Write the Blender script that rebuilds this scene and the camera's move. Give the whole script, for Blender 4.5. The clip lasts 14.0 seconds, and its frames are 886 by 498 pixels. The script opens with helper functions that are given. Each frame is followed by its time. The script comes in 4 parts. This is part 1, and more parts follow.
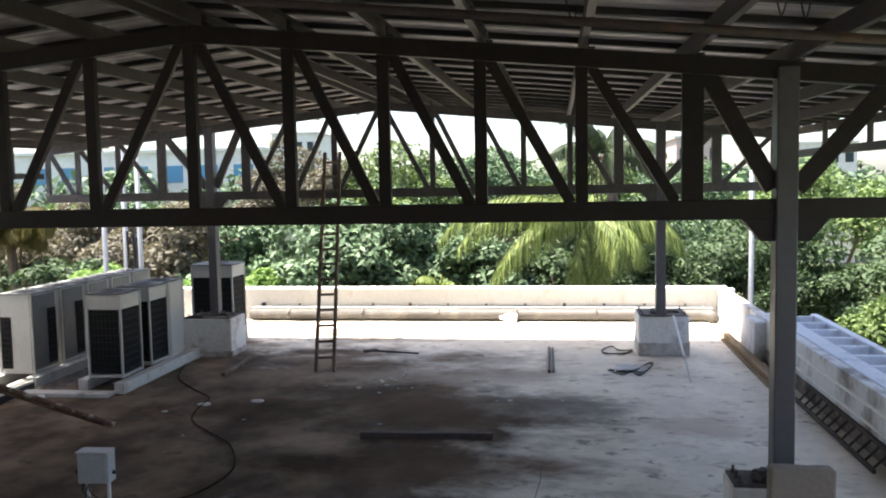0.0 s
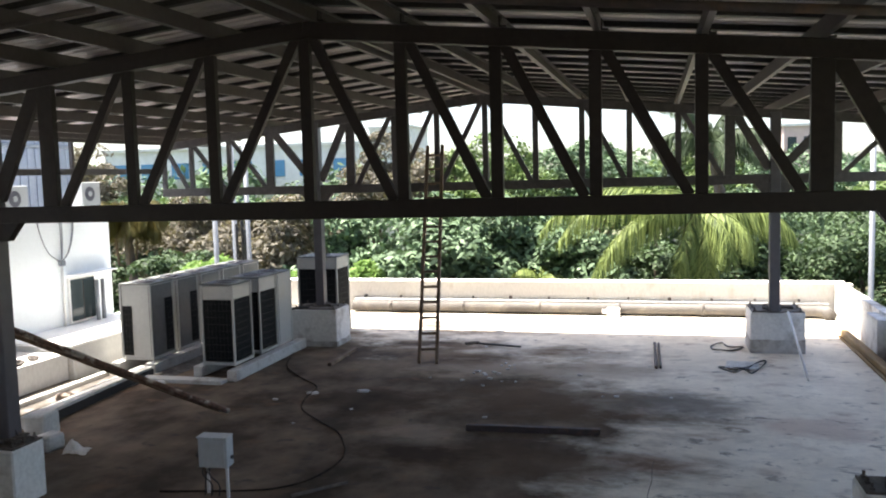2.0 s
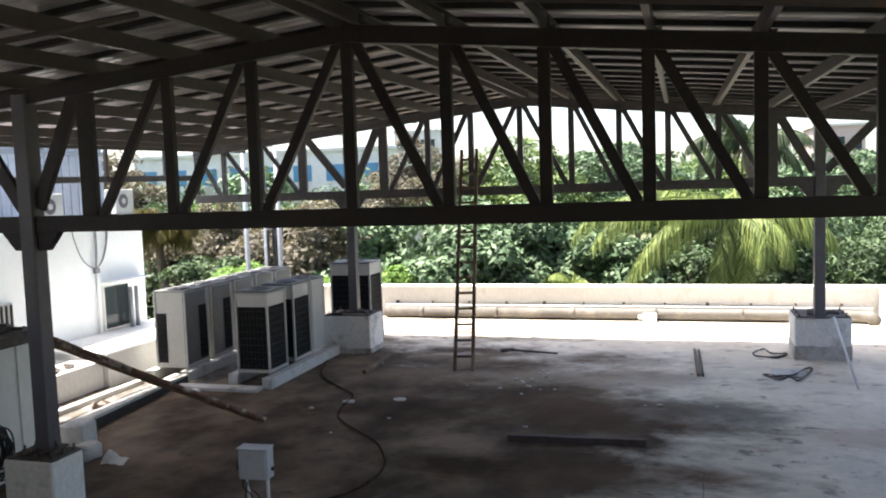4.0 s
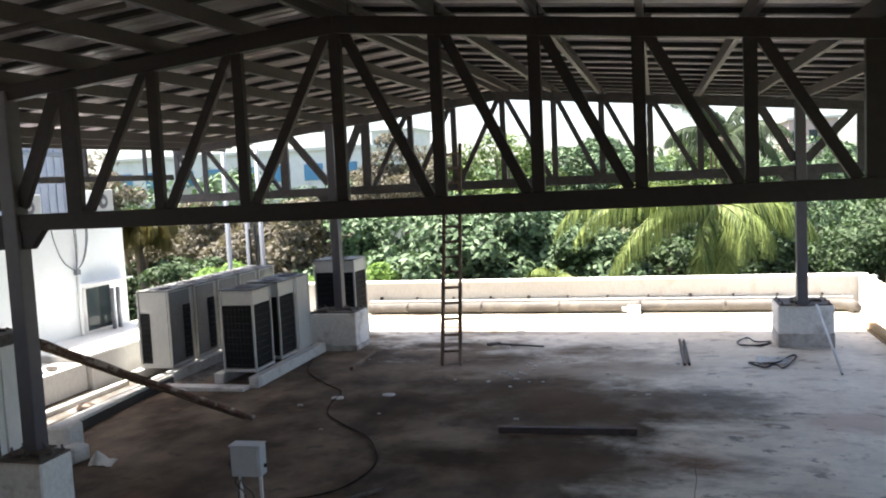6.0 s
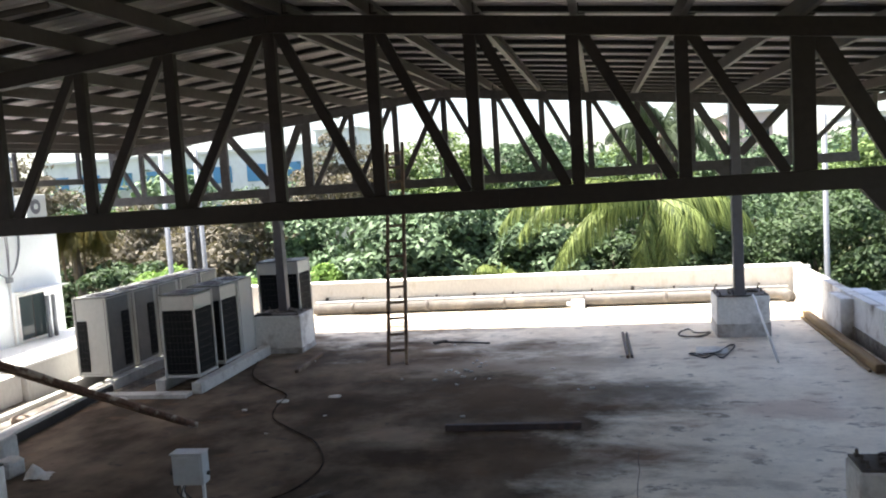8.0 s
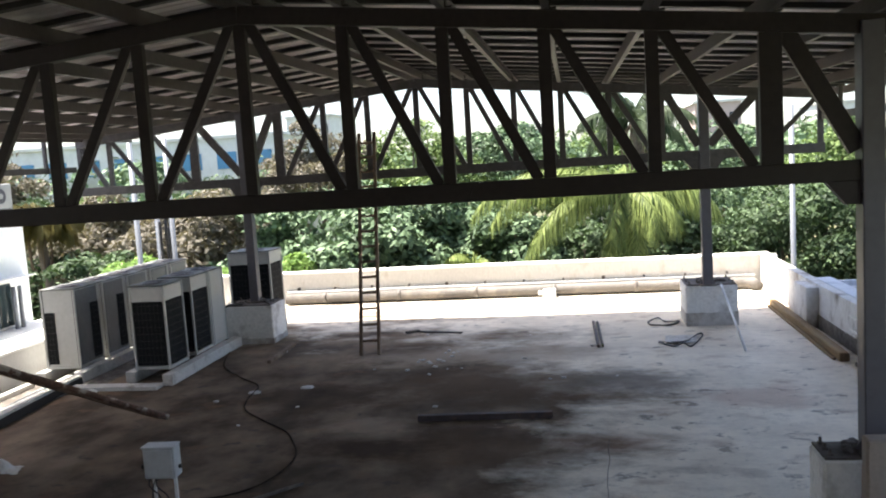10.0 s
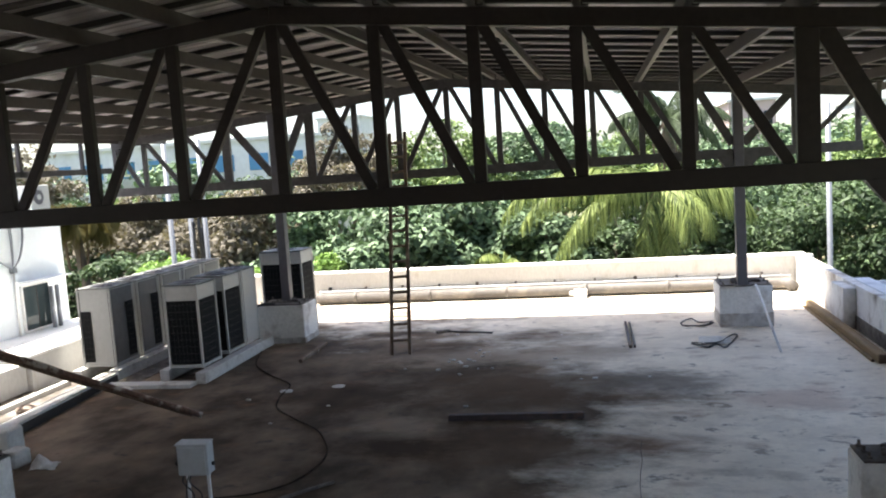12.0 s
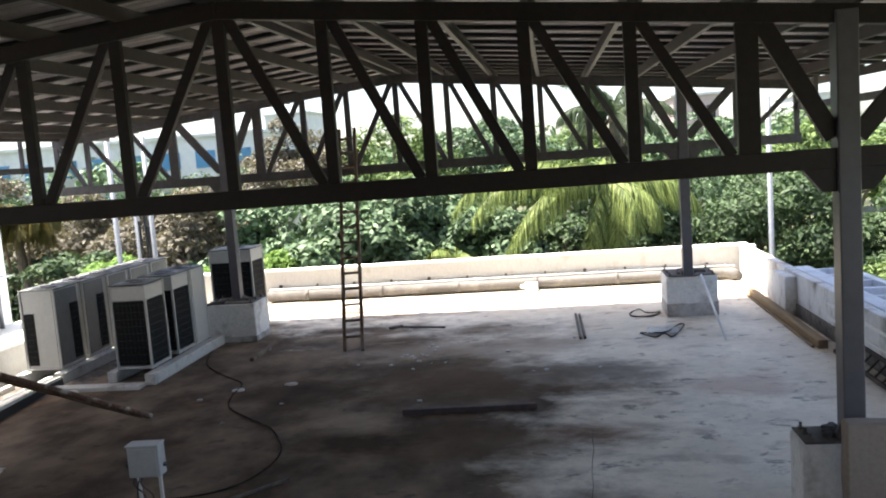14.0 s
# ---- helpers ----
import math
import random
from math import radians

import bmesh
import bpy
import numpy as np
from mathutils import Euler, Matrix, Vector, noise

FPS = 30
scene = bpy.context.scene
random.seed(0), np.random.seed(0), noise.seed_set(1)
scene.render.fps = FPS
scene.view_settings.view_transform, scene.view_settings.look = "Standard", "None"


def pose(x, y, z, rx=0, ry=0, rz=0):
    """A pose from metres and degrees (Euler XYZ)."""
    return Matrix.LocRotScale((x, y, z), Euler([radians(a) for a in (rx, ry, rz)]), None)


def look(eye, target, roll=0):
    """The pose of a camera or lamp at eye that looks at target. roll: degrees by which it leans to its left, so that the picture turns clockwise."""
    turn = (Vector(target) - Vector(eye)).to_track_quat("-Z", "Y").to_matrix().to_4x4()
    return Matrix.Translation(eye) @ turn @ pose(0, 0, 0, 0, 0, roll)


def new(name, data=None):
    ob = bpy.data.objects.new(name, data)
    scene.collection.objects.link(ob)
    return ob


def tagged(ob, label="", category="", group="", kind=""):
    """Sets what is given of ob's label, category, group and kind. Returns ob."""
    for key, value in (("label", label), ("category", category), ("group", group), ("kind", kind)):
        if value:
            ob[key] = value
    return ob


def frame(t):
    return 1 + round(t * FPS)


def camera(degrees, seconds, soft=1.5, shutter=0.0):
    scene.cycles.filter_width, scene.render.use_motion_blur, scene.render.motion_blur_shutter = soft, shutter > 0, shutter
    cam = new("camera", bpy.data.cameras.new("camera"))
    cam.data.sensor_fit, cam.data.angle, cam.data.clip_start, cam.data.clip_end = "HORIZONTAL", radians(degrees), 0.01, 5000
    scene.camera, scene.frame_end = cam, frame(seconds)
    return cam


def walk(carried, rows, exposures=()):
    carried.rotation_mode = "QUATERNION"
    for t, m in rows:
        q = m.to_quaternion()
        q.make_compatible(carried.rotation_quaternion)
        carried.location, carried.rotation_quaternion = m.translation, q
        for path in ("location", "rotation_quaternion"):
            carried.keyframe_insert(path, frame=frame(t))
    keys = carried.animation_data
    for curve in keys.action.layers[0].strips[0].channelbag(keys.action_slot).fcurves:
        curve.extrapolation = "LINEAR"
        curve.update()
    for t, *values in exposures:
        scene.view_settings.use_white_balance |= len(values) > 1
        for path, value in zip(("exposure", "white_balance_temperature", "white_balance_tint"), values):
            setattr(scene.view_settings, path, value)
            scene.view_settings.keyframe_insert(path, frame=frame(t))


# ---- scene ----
cam = camera(56.5, 14.0, 2.0)
EXPO, KELVIN, SKY, SUN = 2.0, 6900, 0.13, 5.0

PATH = [
    (0, (3.546, -0.259, 3.528), (3.27, 1.716, 3.371), -1.1),
    (0.5, (3.553, -0.254, 3.542), (3.258, 1.718, 3.384), -1.0),
    (1, (3.51, -0.284, 3.533), (3.169, 1.681, 3.378), -1.2),
    (1.5, (3.433, -0.285, 3.53), (2.984, 1.658, 3.375), -1.4),
    (2, (3.367, -0.242, 3.532), (2.868, 1.687, 3.362), -1.5),
    (2.5, (3.295, -0.155, 3.564), (2.733, 1.757, 3.39), -1.7),
    (2.8, (3.256, -0.086, 3.528), (2.665, 1.818, 3.371), -1.8),
    (3, (3.247, -0.087, 3.572), (2.616, 1.805, 3.417), -1.8),
    (3.5, (3.199, -0.083, 3.543), (2.574, 1.811, 3.394), -1.9),
    (3.7, (3.161, -0.079, 3.555), (2.573, 1.826, 3.401), -1.6),
    (5.8, (2.93, -0.103, 3.524), (2.439, 1.829, 3.353), -2.8),
    (6, (2.967, -0.098, 3.481), (2.462, 1.83, 3.317), -2.8),
    (6.5, (2.996, -0.098, 3.473), (2.491, 1.83, 3.308), -2.7),
    (7, (3.003, -0.095, 3.473), (2.505, 1.835, 3.308), -2.7),
    (7.5, (3.031, -0.084, 3.496), (2.56, 1.852, 3.327), -2.7),
    (8, (3.025, -0.069, 3.491), (2.644, 1.887, 3.315), -3.7),
    (8.2, (3.031, -0.056, 3.498), (2.687, 1.906, 3.317), -3.6),
    (10.3, (3.031, -0.091, 3.544), (2.715, 1.872, 3.333), -3.6),
    (10.5, (3.031, -0.071, 3.533), (2.696, 1.889, 3.326), -3.7),
    (11, (3.025, -0.087, 3.531), (2.651, 1.867, 3.327), -3.8),
    (11.5, (3.018, -0.083, 3.528), (2.637, 1.87, 3.323), -3.7),
    (12, (3.02, -0.078, 3.526), (2.632, 1.874, 3.322), -3.8),
    (12.5, (3.023, -0.085, 3.521), (2.637, 1.866, 3.309), -3.8),
    (13, (3.033, -0.097, 3.525), (2.669, 1.858, 3.312), -3.7),
    (13.5, (3.025, -0.105, 3.527), (2.7, 1.856, 3.309), -4.0),
    (14, (3.021, -0.117, 3.515), (2.749, 1.852, 3.293), -4.3),
]
walk(cam, [(t, look(eye, target, roll)) for t, eye, target, roll in PATH],
     exposures=[(0.0, EXPO, KELVIN, 10), (14.0, EXPO, KELVIN, 10)])

# ---- world and sun ----
SUN_FROM = Vector((-0.345, 0.07, 1.0)).normalized()   # towards the sun
world = bpy.data.worlds.new("world")
scene.world = world
world.use_nodes = True
wn = world.node_tree.nodes
sky = wn.new("ShaderNodeTexSky")
sky.sky_type = "NISHITA"
sky.sun_disc = False
sky.sun_elevation = math.asin(SUN_FROM.z)
sky.sun_rotation = math.atan2(SUN_FROM.x, SUN_FROM.y)
sky.air_density, sky.dust_density, sky.ozone_density = 0.75, 2.0, 0.2
wn["Background"].inputs["Strength"].default_value = SKY
world.node_tree.links.new(sky.outputs["Color"], wn["Background"].inputs["Color"])
sun_data = bpy.data.lights.new("sun", "SUN")
sun_data.energy, sun_data.angle, sun_data.color = SUN, radians(0.55), (1.0, 0.965, 0.915)
sun = new("sun", sun_data)
sun.matrix_world = look(SUN_FROM * 60, (0, 0, 0))


# ---- materials ----
def material(name, colour, rough=0.6, metal=0.0, grain=30.0, amount=0.12, stain=None, stain_scale=1.2, stain_at=(0.5, 0.7),
             bump=0.15, bump_scale=60.0, vary=0.0, spec=0.5, stretch=(1, 1, 1)):
    """Paint, plaster, metal: a base colour with fine grain, broad stains and a fine relief."""
    m = bpy.data.materials.new(name)
    m.use_nodes = True
    n, l = m.node_tree.nodes, m.node_tree.links
    b = n["Principled BSDF"]
    b.inputs["Roughness"].default_value = rough
    b.inputs["Metallic"].default_value = metal
    b.inputs["Specular IOR Level"].default_value = spec
    mp = n.new("ShaderNodeMapping")
    mp.inputs["Scale"].default_value = stretch
    geo = n.new("ShaderNodeNewGeometry")
    l.new(geo.outputs["Position"], mp.inputs["Vector"])
    fine = n.new("ShaderNodeTexNoise")
    fine.inputs["Scale"].default_value, fine.inputs["Detail"].default_value = grain, 5
    l.new(mp.outputs["Vector"], fine.inputs["Vector"])
    ramp = n.new("ShaderNodeMapRange")
    ramp.inputs["From Min"].default_value, ramp.inputs["From Max"].default_value = 0.3, 0.7
    ramp.inputs["To Min"].default_value, ramp.inputs["To Max"].default_value = 1 - amount, 1 + amount
    l.new(fine.outputs["Fac"], ramp.inputs["Value"])
    mul = n.new("ShaderNodeMix")
    mul.data_type, mul.blend_type = "RGBA", "MULTIPLY"
    mul.inputs["Factor"].default_value = 1
    mul.inputs["A"].default_value = (*colour, 1)
    l.new(ramp.outputs["Result"], mul.inputs["B"])
    out = mul.outputs["Result"]
    if stain:
        broad = n.new("ShaderNodeTexNoise")
        broad.inputs["Scale"].default_value, broad.inputs["Detail"].default_value = stain_scale, 7
        broad.inputs["Roughness"].default_value = 0.65
        l.new(mp.outputs["Vector"], broad.inputs["Vector"])
        sr = n.new("ShaderNodeMapRange")
        sr.inputs["From Min"].default_value, sr.inputs["From Max"].default_value = stain_at
        l.new(broad.outputs["Fac"], sr.inputs["Value"])
        mx = n.new("ShaderNodeMix")
        mx.data_type = "RGBA"
        l.new(sr.outputs["Result"], mx.inputs["Factor"])
        l.new(out, mx.inputs["A"])
        mx.inputs["B"].default_value = (*stain, 1)
        out = mx.outputs["Result"]
    if vary:
        info = n.new("ShaderNodeObjectInfo")
        vr = n.new("ShaderNodeMapRange")
        vr.inputs["To Min"].default_value, vr.inputs["To Max"].default_value = 1 - vary, 1 + vary
        l.new(info.outputs["Random"], vr.inputs["Value"])
        mv = n.new("ShaderNodeMix")
        mv.data_type, mv.blend_type = "RGBA", "MULTIPLY"
        mv.inputs["Factor"].default_value = 1
        l.new(out, mv.inputs["A"])
        l.new(vr.outputs["Result"], mv.inputs["B"])
        out = mv.outputs["Result"]
    l.new(out, b.inputs["Base Color"])
    if bump:
        bn = n.new("ShaderNodeTexNoise")
        bn.inputs["Scale"].default_value, bn.inputs["Detail"].default_value = bump_scale, 4
        l.new(mp.outputs["Vector"], bn.inputs["Vector"])
        bp = n.new("ShaderNodeBump")
        bp.inputs["Strength"].default_value, bp.inputs["Distance"].default_value = bump, 0.01
        l.new(bn.outputs["Fac"], bp.inputs["Height"])
        l.new(bp.outputs["Normal"], b.inputs["Normal"])
    return m


BROWN, WETBROWN, DRY, RUSTWASH, DAMPGREY = (0.12, 0.078, 0.05), (0.05, 0.032, 0.022), (0.44, 0.365, 0.29), (0.42, 0.255, 0.185), (0.20, 0.175, 0.15)
FLOOR_STAINS = [
    (1.9, 12.5, 1.9, 1.15, BROWN, 0.75), (3.75, 12.55, 0.85, 0.6, DAMPGREY, 0.8), (1.6, 9.7, 1.6, 0.65, BROWN, 0.6), (0.36, 9.73, 0.8, 0.36, WETBROWN, 0.8),
    (0.20, 10.55, 0.65, 0.40, DRY, 0.45), (2.5, 14.6, 1.1, 0.6, DRY, 0.75), (0.5, 14.5, 1.3, 0.65, DRY, 0.7), (-0.1, 15.3, 0.8, 0.5, BROWN, 0.6),
    (-1.1, 12.0, 1.0, 0.85, WETBROWN, 0.65), (5.5, 11.7, 0.75, 0.5, RUSTWASH, 0.45), (3.3, 9.85, 0.6, 0.3, RUSTWASH, 0.22), (1.9, 16.1, 1.3, 0.6, BROWN, 0.6),
]


def floor_material():
    """Cement screed: grey, with wet brown dirt in broad patches, darker spots and a faint network of cracks."""
    m = bpy.data.materials.new("cement_screed")
    m.use_nodes = True
    n, l = m.node_tree.nodes, m.node_tree.links
    b = n["Principled BSDF"]
    geo = n.new("ShaderNodeNewGeometry")

    def tex(scale, detail, rough=0.6, stretch=(1, 1, 1), shift=(0, 0, 0), distort=0.0):
        mp = n.new("ShaderNodeMapping")
        mp.inputs["Scale"].default_value, mp.inputs["Location"].default_value = stretch, shift
        l.new(geo.outputs["Position"], mp.inputs["Vector"])
        t = n.new("ShaderNodeTexNoise")
        t.inputs["Scale"].default_value, t.inputs["Detail"].default_value = scale, detail
        t.inputs["Roughness"].default_value, t.inputs["Distortion"].default_value = rough, distort
        l.new(mp.outputs["Vector"], t.inputs["Vector"])
        return t.outputs["Fac"]

    def ranged(v, lo, hi, a=0.0, z=1.0):
        r = n.new("ShaderNodeMapRange")
        for key, value in (("From Min", lo), ("From Max", hi), ("To Min", a), ("To Max", z)):
            r.inputs[key].default_value = value
        l.new(v, r.inputs["Value"])
        return r.outputs["Result"]

    def mix(f, a, c, kind="MIX"):
        x = n.new("ShaderNodeMix")
        x.data_type, x.blend_type = "RGBA", kind
        for sock, value in (("Factor", f), ("A", a), ("B", c)):
            if isinstance(value, tuple):
                x.inputs[sock].default_value = (*value, 1)
            elif isinstance(value, (int, float)):
                x.inputs[sock].default_value = value
            else:
                l.new(value, x.inputs[sock])
        return x.outputs["Result"]

    def maths(op, a, c):
        x = n.new("ShaderNodeMath")
        x.operation = op
        for k, value in enumerate((a, c)):
            if isinstance(value, (int, float)):
                x.inputs[k].default_value = value
            else:
                l.new(value, x.inputs[k])
        return x.outputs["Value"]

    base = mix(ranged(tex(0.9, 6), 0.35, 0.65), (0.75, 0.68, 0.555), (0.92, 0.845, 0.71))
    base = mix(ranged(tex(0.42, 8, 0.62, (0.8, 1.2, 1), (6, 4, 0)), 0.42, 0.64, 0.0, 0.42), base, (0.52, 0.45, 0.36))
    base = mix(ranged(tex(4.5, 8, 0.7, (0.8, 1.1, 1), (2, 3, 0)), 0.47, 0.67, 0.0, 0.32), base, (0.32, 0.275, 0.23))
    base = mix(ranged(tex(24, 6, 0.7), 0.35, 0.7, 0.0, 0.15), base, (0.32, 0.29, 0.26))
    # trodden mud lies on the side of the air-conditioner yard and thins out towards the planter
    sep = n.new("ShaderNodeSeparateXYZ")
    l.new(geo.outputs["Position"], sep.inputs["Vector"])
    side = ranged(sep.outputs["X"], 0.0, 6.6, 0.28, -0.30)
    # mud is faded out with y to paint the sunlit strip paler
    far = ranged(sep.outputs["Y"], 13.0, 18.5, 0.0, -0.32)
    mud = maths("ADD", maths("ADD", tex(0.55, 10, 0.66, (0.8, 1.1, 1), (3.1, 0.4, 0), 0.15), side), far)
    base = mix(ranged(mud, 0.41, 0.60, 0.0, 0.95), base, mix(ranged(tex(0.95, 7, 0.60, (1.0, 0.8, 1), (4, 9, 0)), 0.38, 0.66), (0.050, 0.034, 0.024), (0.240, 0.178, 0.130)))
    wet = ranged(tex(0.75, 9, 0.68, (0.85, 1.25, 1), (8, 2, 0)), 0.56, 0.72, 0.0, 0.30)
    base = mix(wet, base, (0.085, 0.066, 0.054))
    spots = ranged(tex(2.6, 7, 0.65, (0.8, 1.1, 1), (1, 7, 0)), 0.59, 0.65, 0.0, 0.7)
    base = mix(spots, base, (0.10, 0.085, 0.075))
    rust = ranged(tex(1.1, 6, 0.6, (1, 1.5, 1), (5.2, 1, 0)), 0.58, 0.70, 0.0, 0.55)
    base = mix(rust, base, (0.27, 0.165, 0.105))
    # single stains with ragged edges: wet patches, dried lighter ones, rust-red washes
    ragged = maths("MULTIPLY", maths("SUBTRACT", tex(1.7, 9, 0.7, (0.7, 1.0, 1), (2.2, 5.1, 0)), 0.5), 3.2)
    for cx, cy, rx, ry, colour, strength in FLOOR_STAINS:
        mp = n.new("ShaderNodeMapping")
        mp.inputs["Location"].default_value, mp.inputs["Scale"].default_value = (-cx / rx, -cy / ry, 0), (1 / rx, 1 / ry, 0)
        l.new(geo.outputs["Position"], mp.inputs["Vector"])
        far_off = n.new("ShaderNodeVectorMath")
        far_off.operation = "LENGTH"
        l.new(mp.outputs["Vector"], far_off.inputs[0])
        base = mix(ranged(maths("ADD", far_off.outputs["Value"], ragged), 1.35, 0.55, 0.0, strength), base, colour)
    # flaked-off skin of the screed beside the column
    mp = n.new("ShaderNodeMapping")
    mp.inputs["Location"].default_value, mp.inputs["Scale"].default_value = (-4.9 / 1.5, -10.3 / 2.2, 0), (1 / 1.5, 1 / 2.2, 0)
    l.new(geo.outputs["Position"], mp.inputs["Vector"])
    zone = n.new("ShaderNodeVectorMath")
    zone.operation = "LENGTH"
    l.new(mp.outputs["Vector"], zone.inputs[0])
    flake = maths("MULTIPLY", ranged(tex(2.9, 6, 0.62, (0.8, 1.2, 1), (3.3, 1.7, 0), 0.5), 0.60, 0.66), ranged(zone.outputs["Value"], 1.25, 0.7))
    base = mix(maths("MULTIPLY", flake, 0.62), base, (0.11, 0.075, 0.055))
    l.new(base, b.inputs["Base Color"])
    l.new(ranged(mud, 0.4, 0.7, 0.62, 0.85), b.inputs["Roughness"])
    l.new(ranged(mud, 0.42, 0.6, 0.3, 0.03), b.inputs["Specular IOR Level"])
    bp = n.new("ShaderNodeBump")
    bp.inputs["Strength"].default_value, bp.inputs["Distance"].default_value = 0.35, 0.02
    l.new(maths("ADD", tex(3, 8), maths("MULTIPLY", tex(45, 3), 0.25)), bp.inputs["Height"])
    l.new(bp.outputs["Normal"], b.inputs["Normal"])
    return m


def leaf_material(name, dark, light, through_colour, amount=0.35):
    """Leaves: each leaf its own tone; light shines through them."""
    m = bpy.data.materials.new(name)
    m.use_nodes = True
    n, l = m.node_tree.nodes, m.node_tree.links
    b = n["Principled BSDF"]
    geo = n.new("ShaderNodeNewGeometry")
    ramp = n.new("ShaderNodeMix")
    ramp.data_type = "RGBA"
    ramp.inputs["A"].default_value, ramp.inputs["B"].default_value = (*dark, 1), (*light, 1)
    l.new(geo.outputs["Random Per Island"], ramp.inputs["Factor"])
    l.new(ramp.outputs["Result"], b.inputs["Base Color"])
    b.inputs["Roughness"].default_value = 0.6
    b.inputs["Specular IOR Level"].default_value = 0.18
    tr = n.new("ShaderNodeBsdfTranslucent")
    tr.inputs["Color"].default_value = (*through_colour, 1)
    mx = n.new("ShaderNodeMixShader")
    mx.inputs["Fac"].default_value = amount
    l.new(b.outputs["BSDF"], mx.inputs[1])
    l.new(tr.outputs["BSDF"], mx.inputs[2])
    l.new(mx.outputs["Shader"], n["Material Output"].inputs["Surface"])
    return m


def glass_material(name, colour):
    m = bpy.data.materials.new(name)
    m.use_nodes = True
    b = m.node_tree.nodes["Principled BSDF"]
    b.inputs["Base Color"].default_value = (*colour, 1)
    b.inputs["Roughness"].default_value = 0.06
    b.inputs["Specular IOR Level"].default_value = 0.15
    return m


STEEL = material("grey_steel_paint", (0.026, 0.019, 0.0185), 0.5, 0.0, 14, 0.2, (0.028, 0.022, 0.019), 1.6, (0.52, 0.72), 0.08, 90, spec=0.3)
# truss paint lightened: haze and floor bounce painted onto the distant steel
HAZESTEEL = material("haze_lightened_steel_paint", (0.088, 0.080, 0.082), 0.5, 0.0, 14, 0.2, (0.05, 0.042, 0.04), 1.6, (0.52, 0.72), 0.08, 90, spec=0.35)
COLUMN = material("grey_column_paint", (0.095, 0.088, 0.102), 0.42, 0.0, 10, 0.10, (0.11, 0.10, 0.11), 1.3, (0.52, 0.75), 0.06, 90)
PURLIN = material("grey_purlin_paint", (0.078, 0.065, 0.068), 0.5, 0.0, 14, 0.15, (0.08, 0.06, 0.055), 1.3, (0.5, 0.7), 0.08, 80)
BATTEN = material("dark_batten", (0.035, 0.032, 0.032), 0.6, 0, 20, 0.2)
SHEET = material("roof_sheet", (0.50, 0.445, 0.455), 0.42, 0.0, 6, 0.07, (0.33, 0.295, 0.28), 0.7, (0.5, 0.75), 0.05, 40)
GALV = material("galvanised", (0.22, 0.235, 0.26), 0.45, 0.3, 25, 0.12)
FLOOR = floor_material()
PLASTER = material("cream_plaster", (0.60, 0.588, 0.568), 0.85, 0, 22, 0.07, (0.42, 0.36, 0.28), 1.7, (0.56, 0.78), 0.25, 50, stretch=(1, 1, 0.5))
CREAM = material("cream_wall_paint", (0.86, 0.84, 0.78), 0.8, 0, 18, 0.04, (0.62, 0.59, 0.52), 1.2, (0.58, 0.85), 0.15, 50, stretch=(1, 1, 0.4))
WHITE = material("white_paint", (0.86, 0.86, 0.84), 0.8, 0, 18, 0.05, (0.52, 0.50, 0.46), 1.4, (0.58, 0.85), 0.2, 50, stretch=(1, 1, 0.4))
PEDESTAL = material("pedestal_whitewash", (0.77, 0.76, 0.735), 0.85, 0, 20, 0.10, (0.36, 0.33, 0.30), 2.3, (0.54, 0.76), 0.3, 45)
PLINTH = material("whitewashed_concrete", (0.56, 0.555, 0.53), 0.85, 0, 20, 0.10, (0.27, 0.25, 0.23), 2.3, (0.52, 0.74), 0.3, 45)
HOUSE = material("house_white", (0.90, 0.945, 0.97), 0.8, 0, 12, 0.02, (0.76, 0.79, 0.80), 0.8, (0.62, 0.9), 0.1, 40)
CLAD = material("blue_grey_cladding", (0.31, 0.335, 0.385), 0.45, 0.1, 10, 0.06, None, bump=0.05)
# blue of skylit shade, put into the trough's concrete colour
SKYTINT = material("sky_tinted_concrete", (0.70, 0.73, 0.79), 0.8, 0, 16, 0.08, (0.36, 0.40, 0.47), 1.8, (0.52, 0.75), 0.2)
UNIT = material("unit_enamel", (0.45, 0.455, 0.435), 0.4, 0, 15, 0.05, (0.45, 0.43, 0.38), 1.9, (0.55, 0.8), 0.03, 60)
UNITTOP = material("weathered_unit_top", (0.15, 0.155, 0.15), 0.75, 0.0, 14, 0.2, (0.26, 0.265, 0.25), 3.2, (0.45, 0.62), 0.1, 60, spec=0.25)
# grey side metal, with the shade on the side panels mixed in
UNITSIDE = material("shaded_unit_side_metal", (0.15, 0.155, 0.16), 0.42, 0.2, 12, 0.08, (0.19, 0.19, 0.19), 2.0, (0.5, 0.8), 0.03, 60)
COIL = material("black_fins", (0.010, 0.011, 0.012), 0.8, 0.0, 80, 0.3, spec=0.15)
BLACK = material("black_rubber", (0.02, 0.02, 0.02), 0.55, 0, 30, 0.25)
RUST = material("rusty_steel", (0.20, 0.115, 0.075), 0.7, 0.1, 25, 0.35, (0.50, 0.42, 0.34), 3.4, (0.48, 0.60), 0.4, 60)
RUSTPOLE = material("rusty_pole", (0.125, 0.066, 0.044), 0.7, 0.1, 25, 0.4, (0.42, 0.36, 0.30), 4.5, (0.54, 0.63), 0.4, 60)
DARKWOOD = material("weathered_wood", (0.13, 0.085, 0.055), 0.8, 0, 22, 0.35, (0.26, 0.20, 0.15), 3.5, (0.5, 0.7), 0.4, 60, stretch=(1, 1, 0.2))
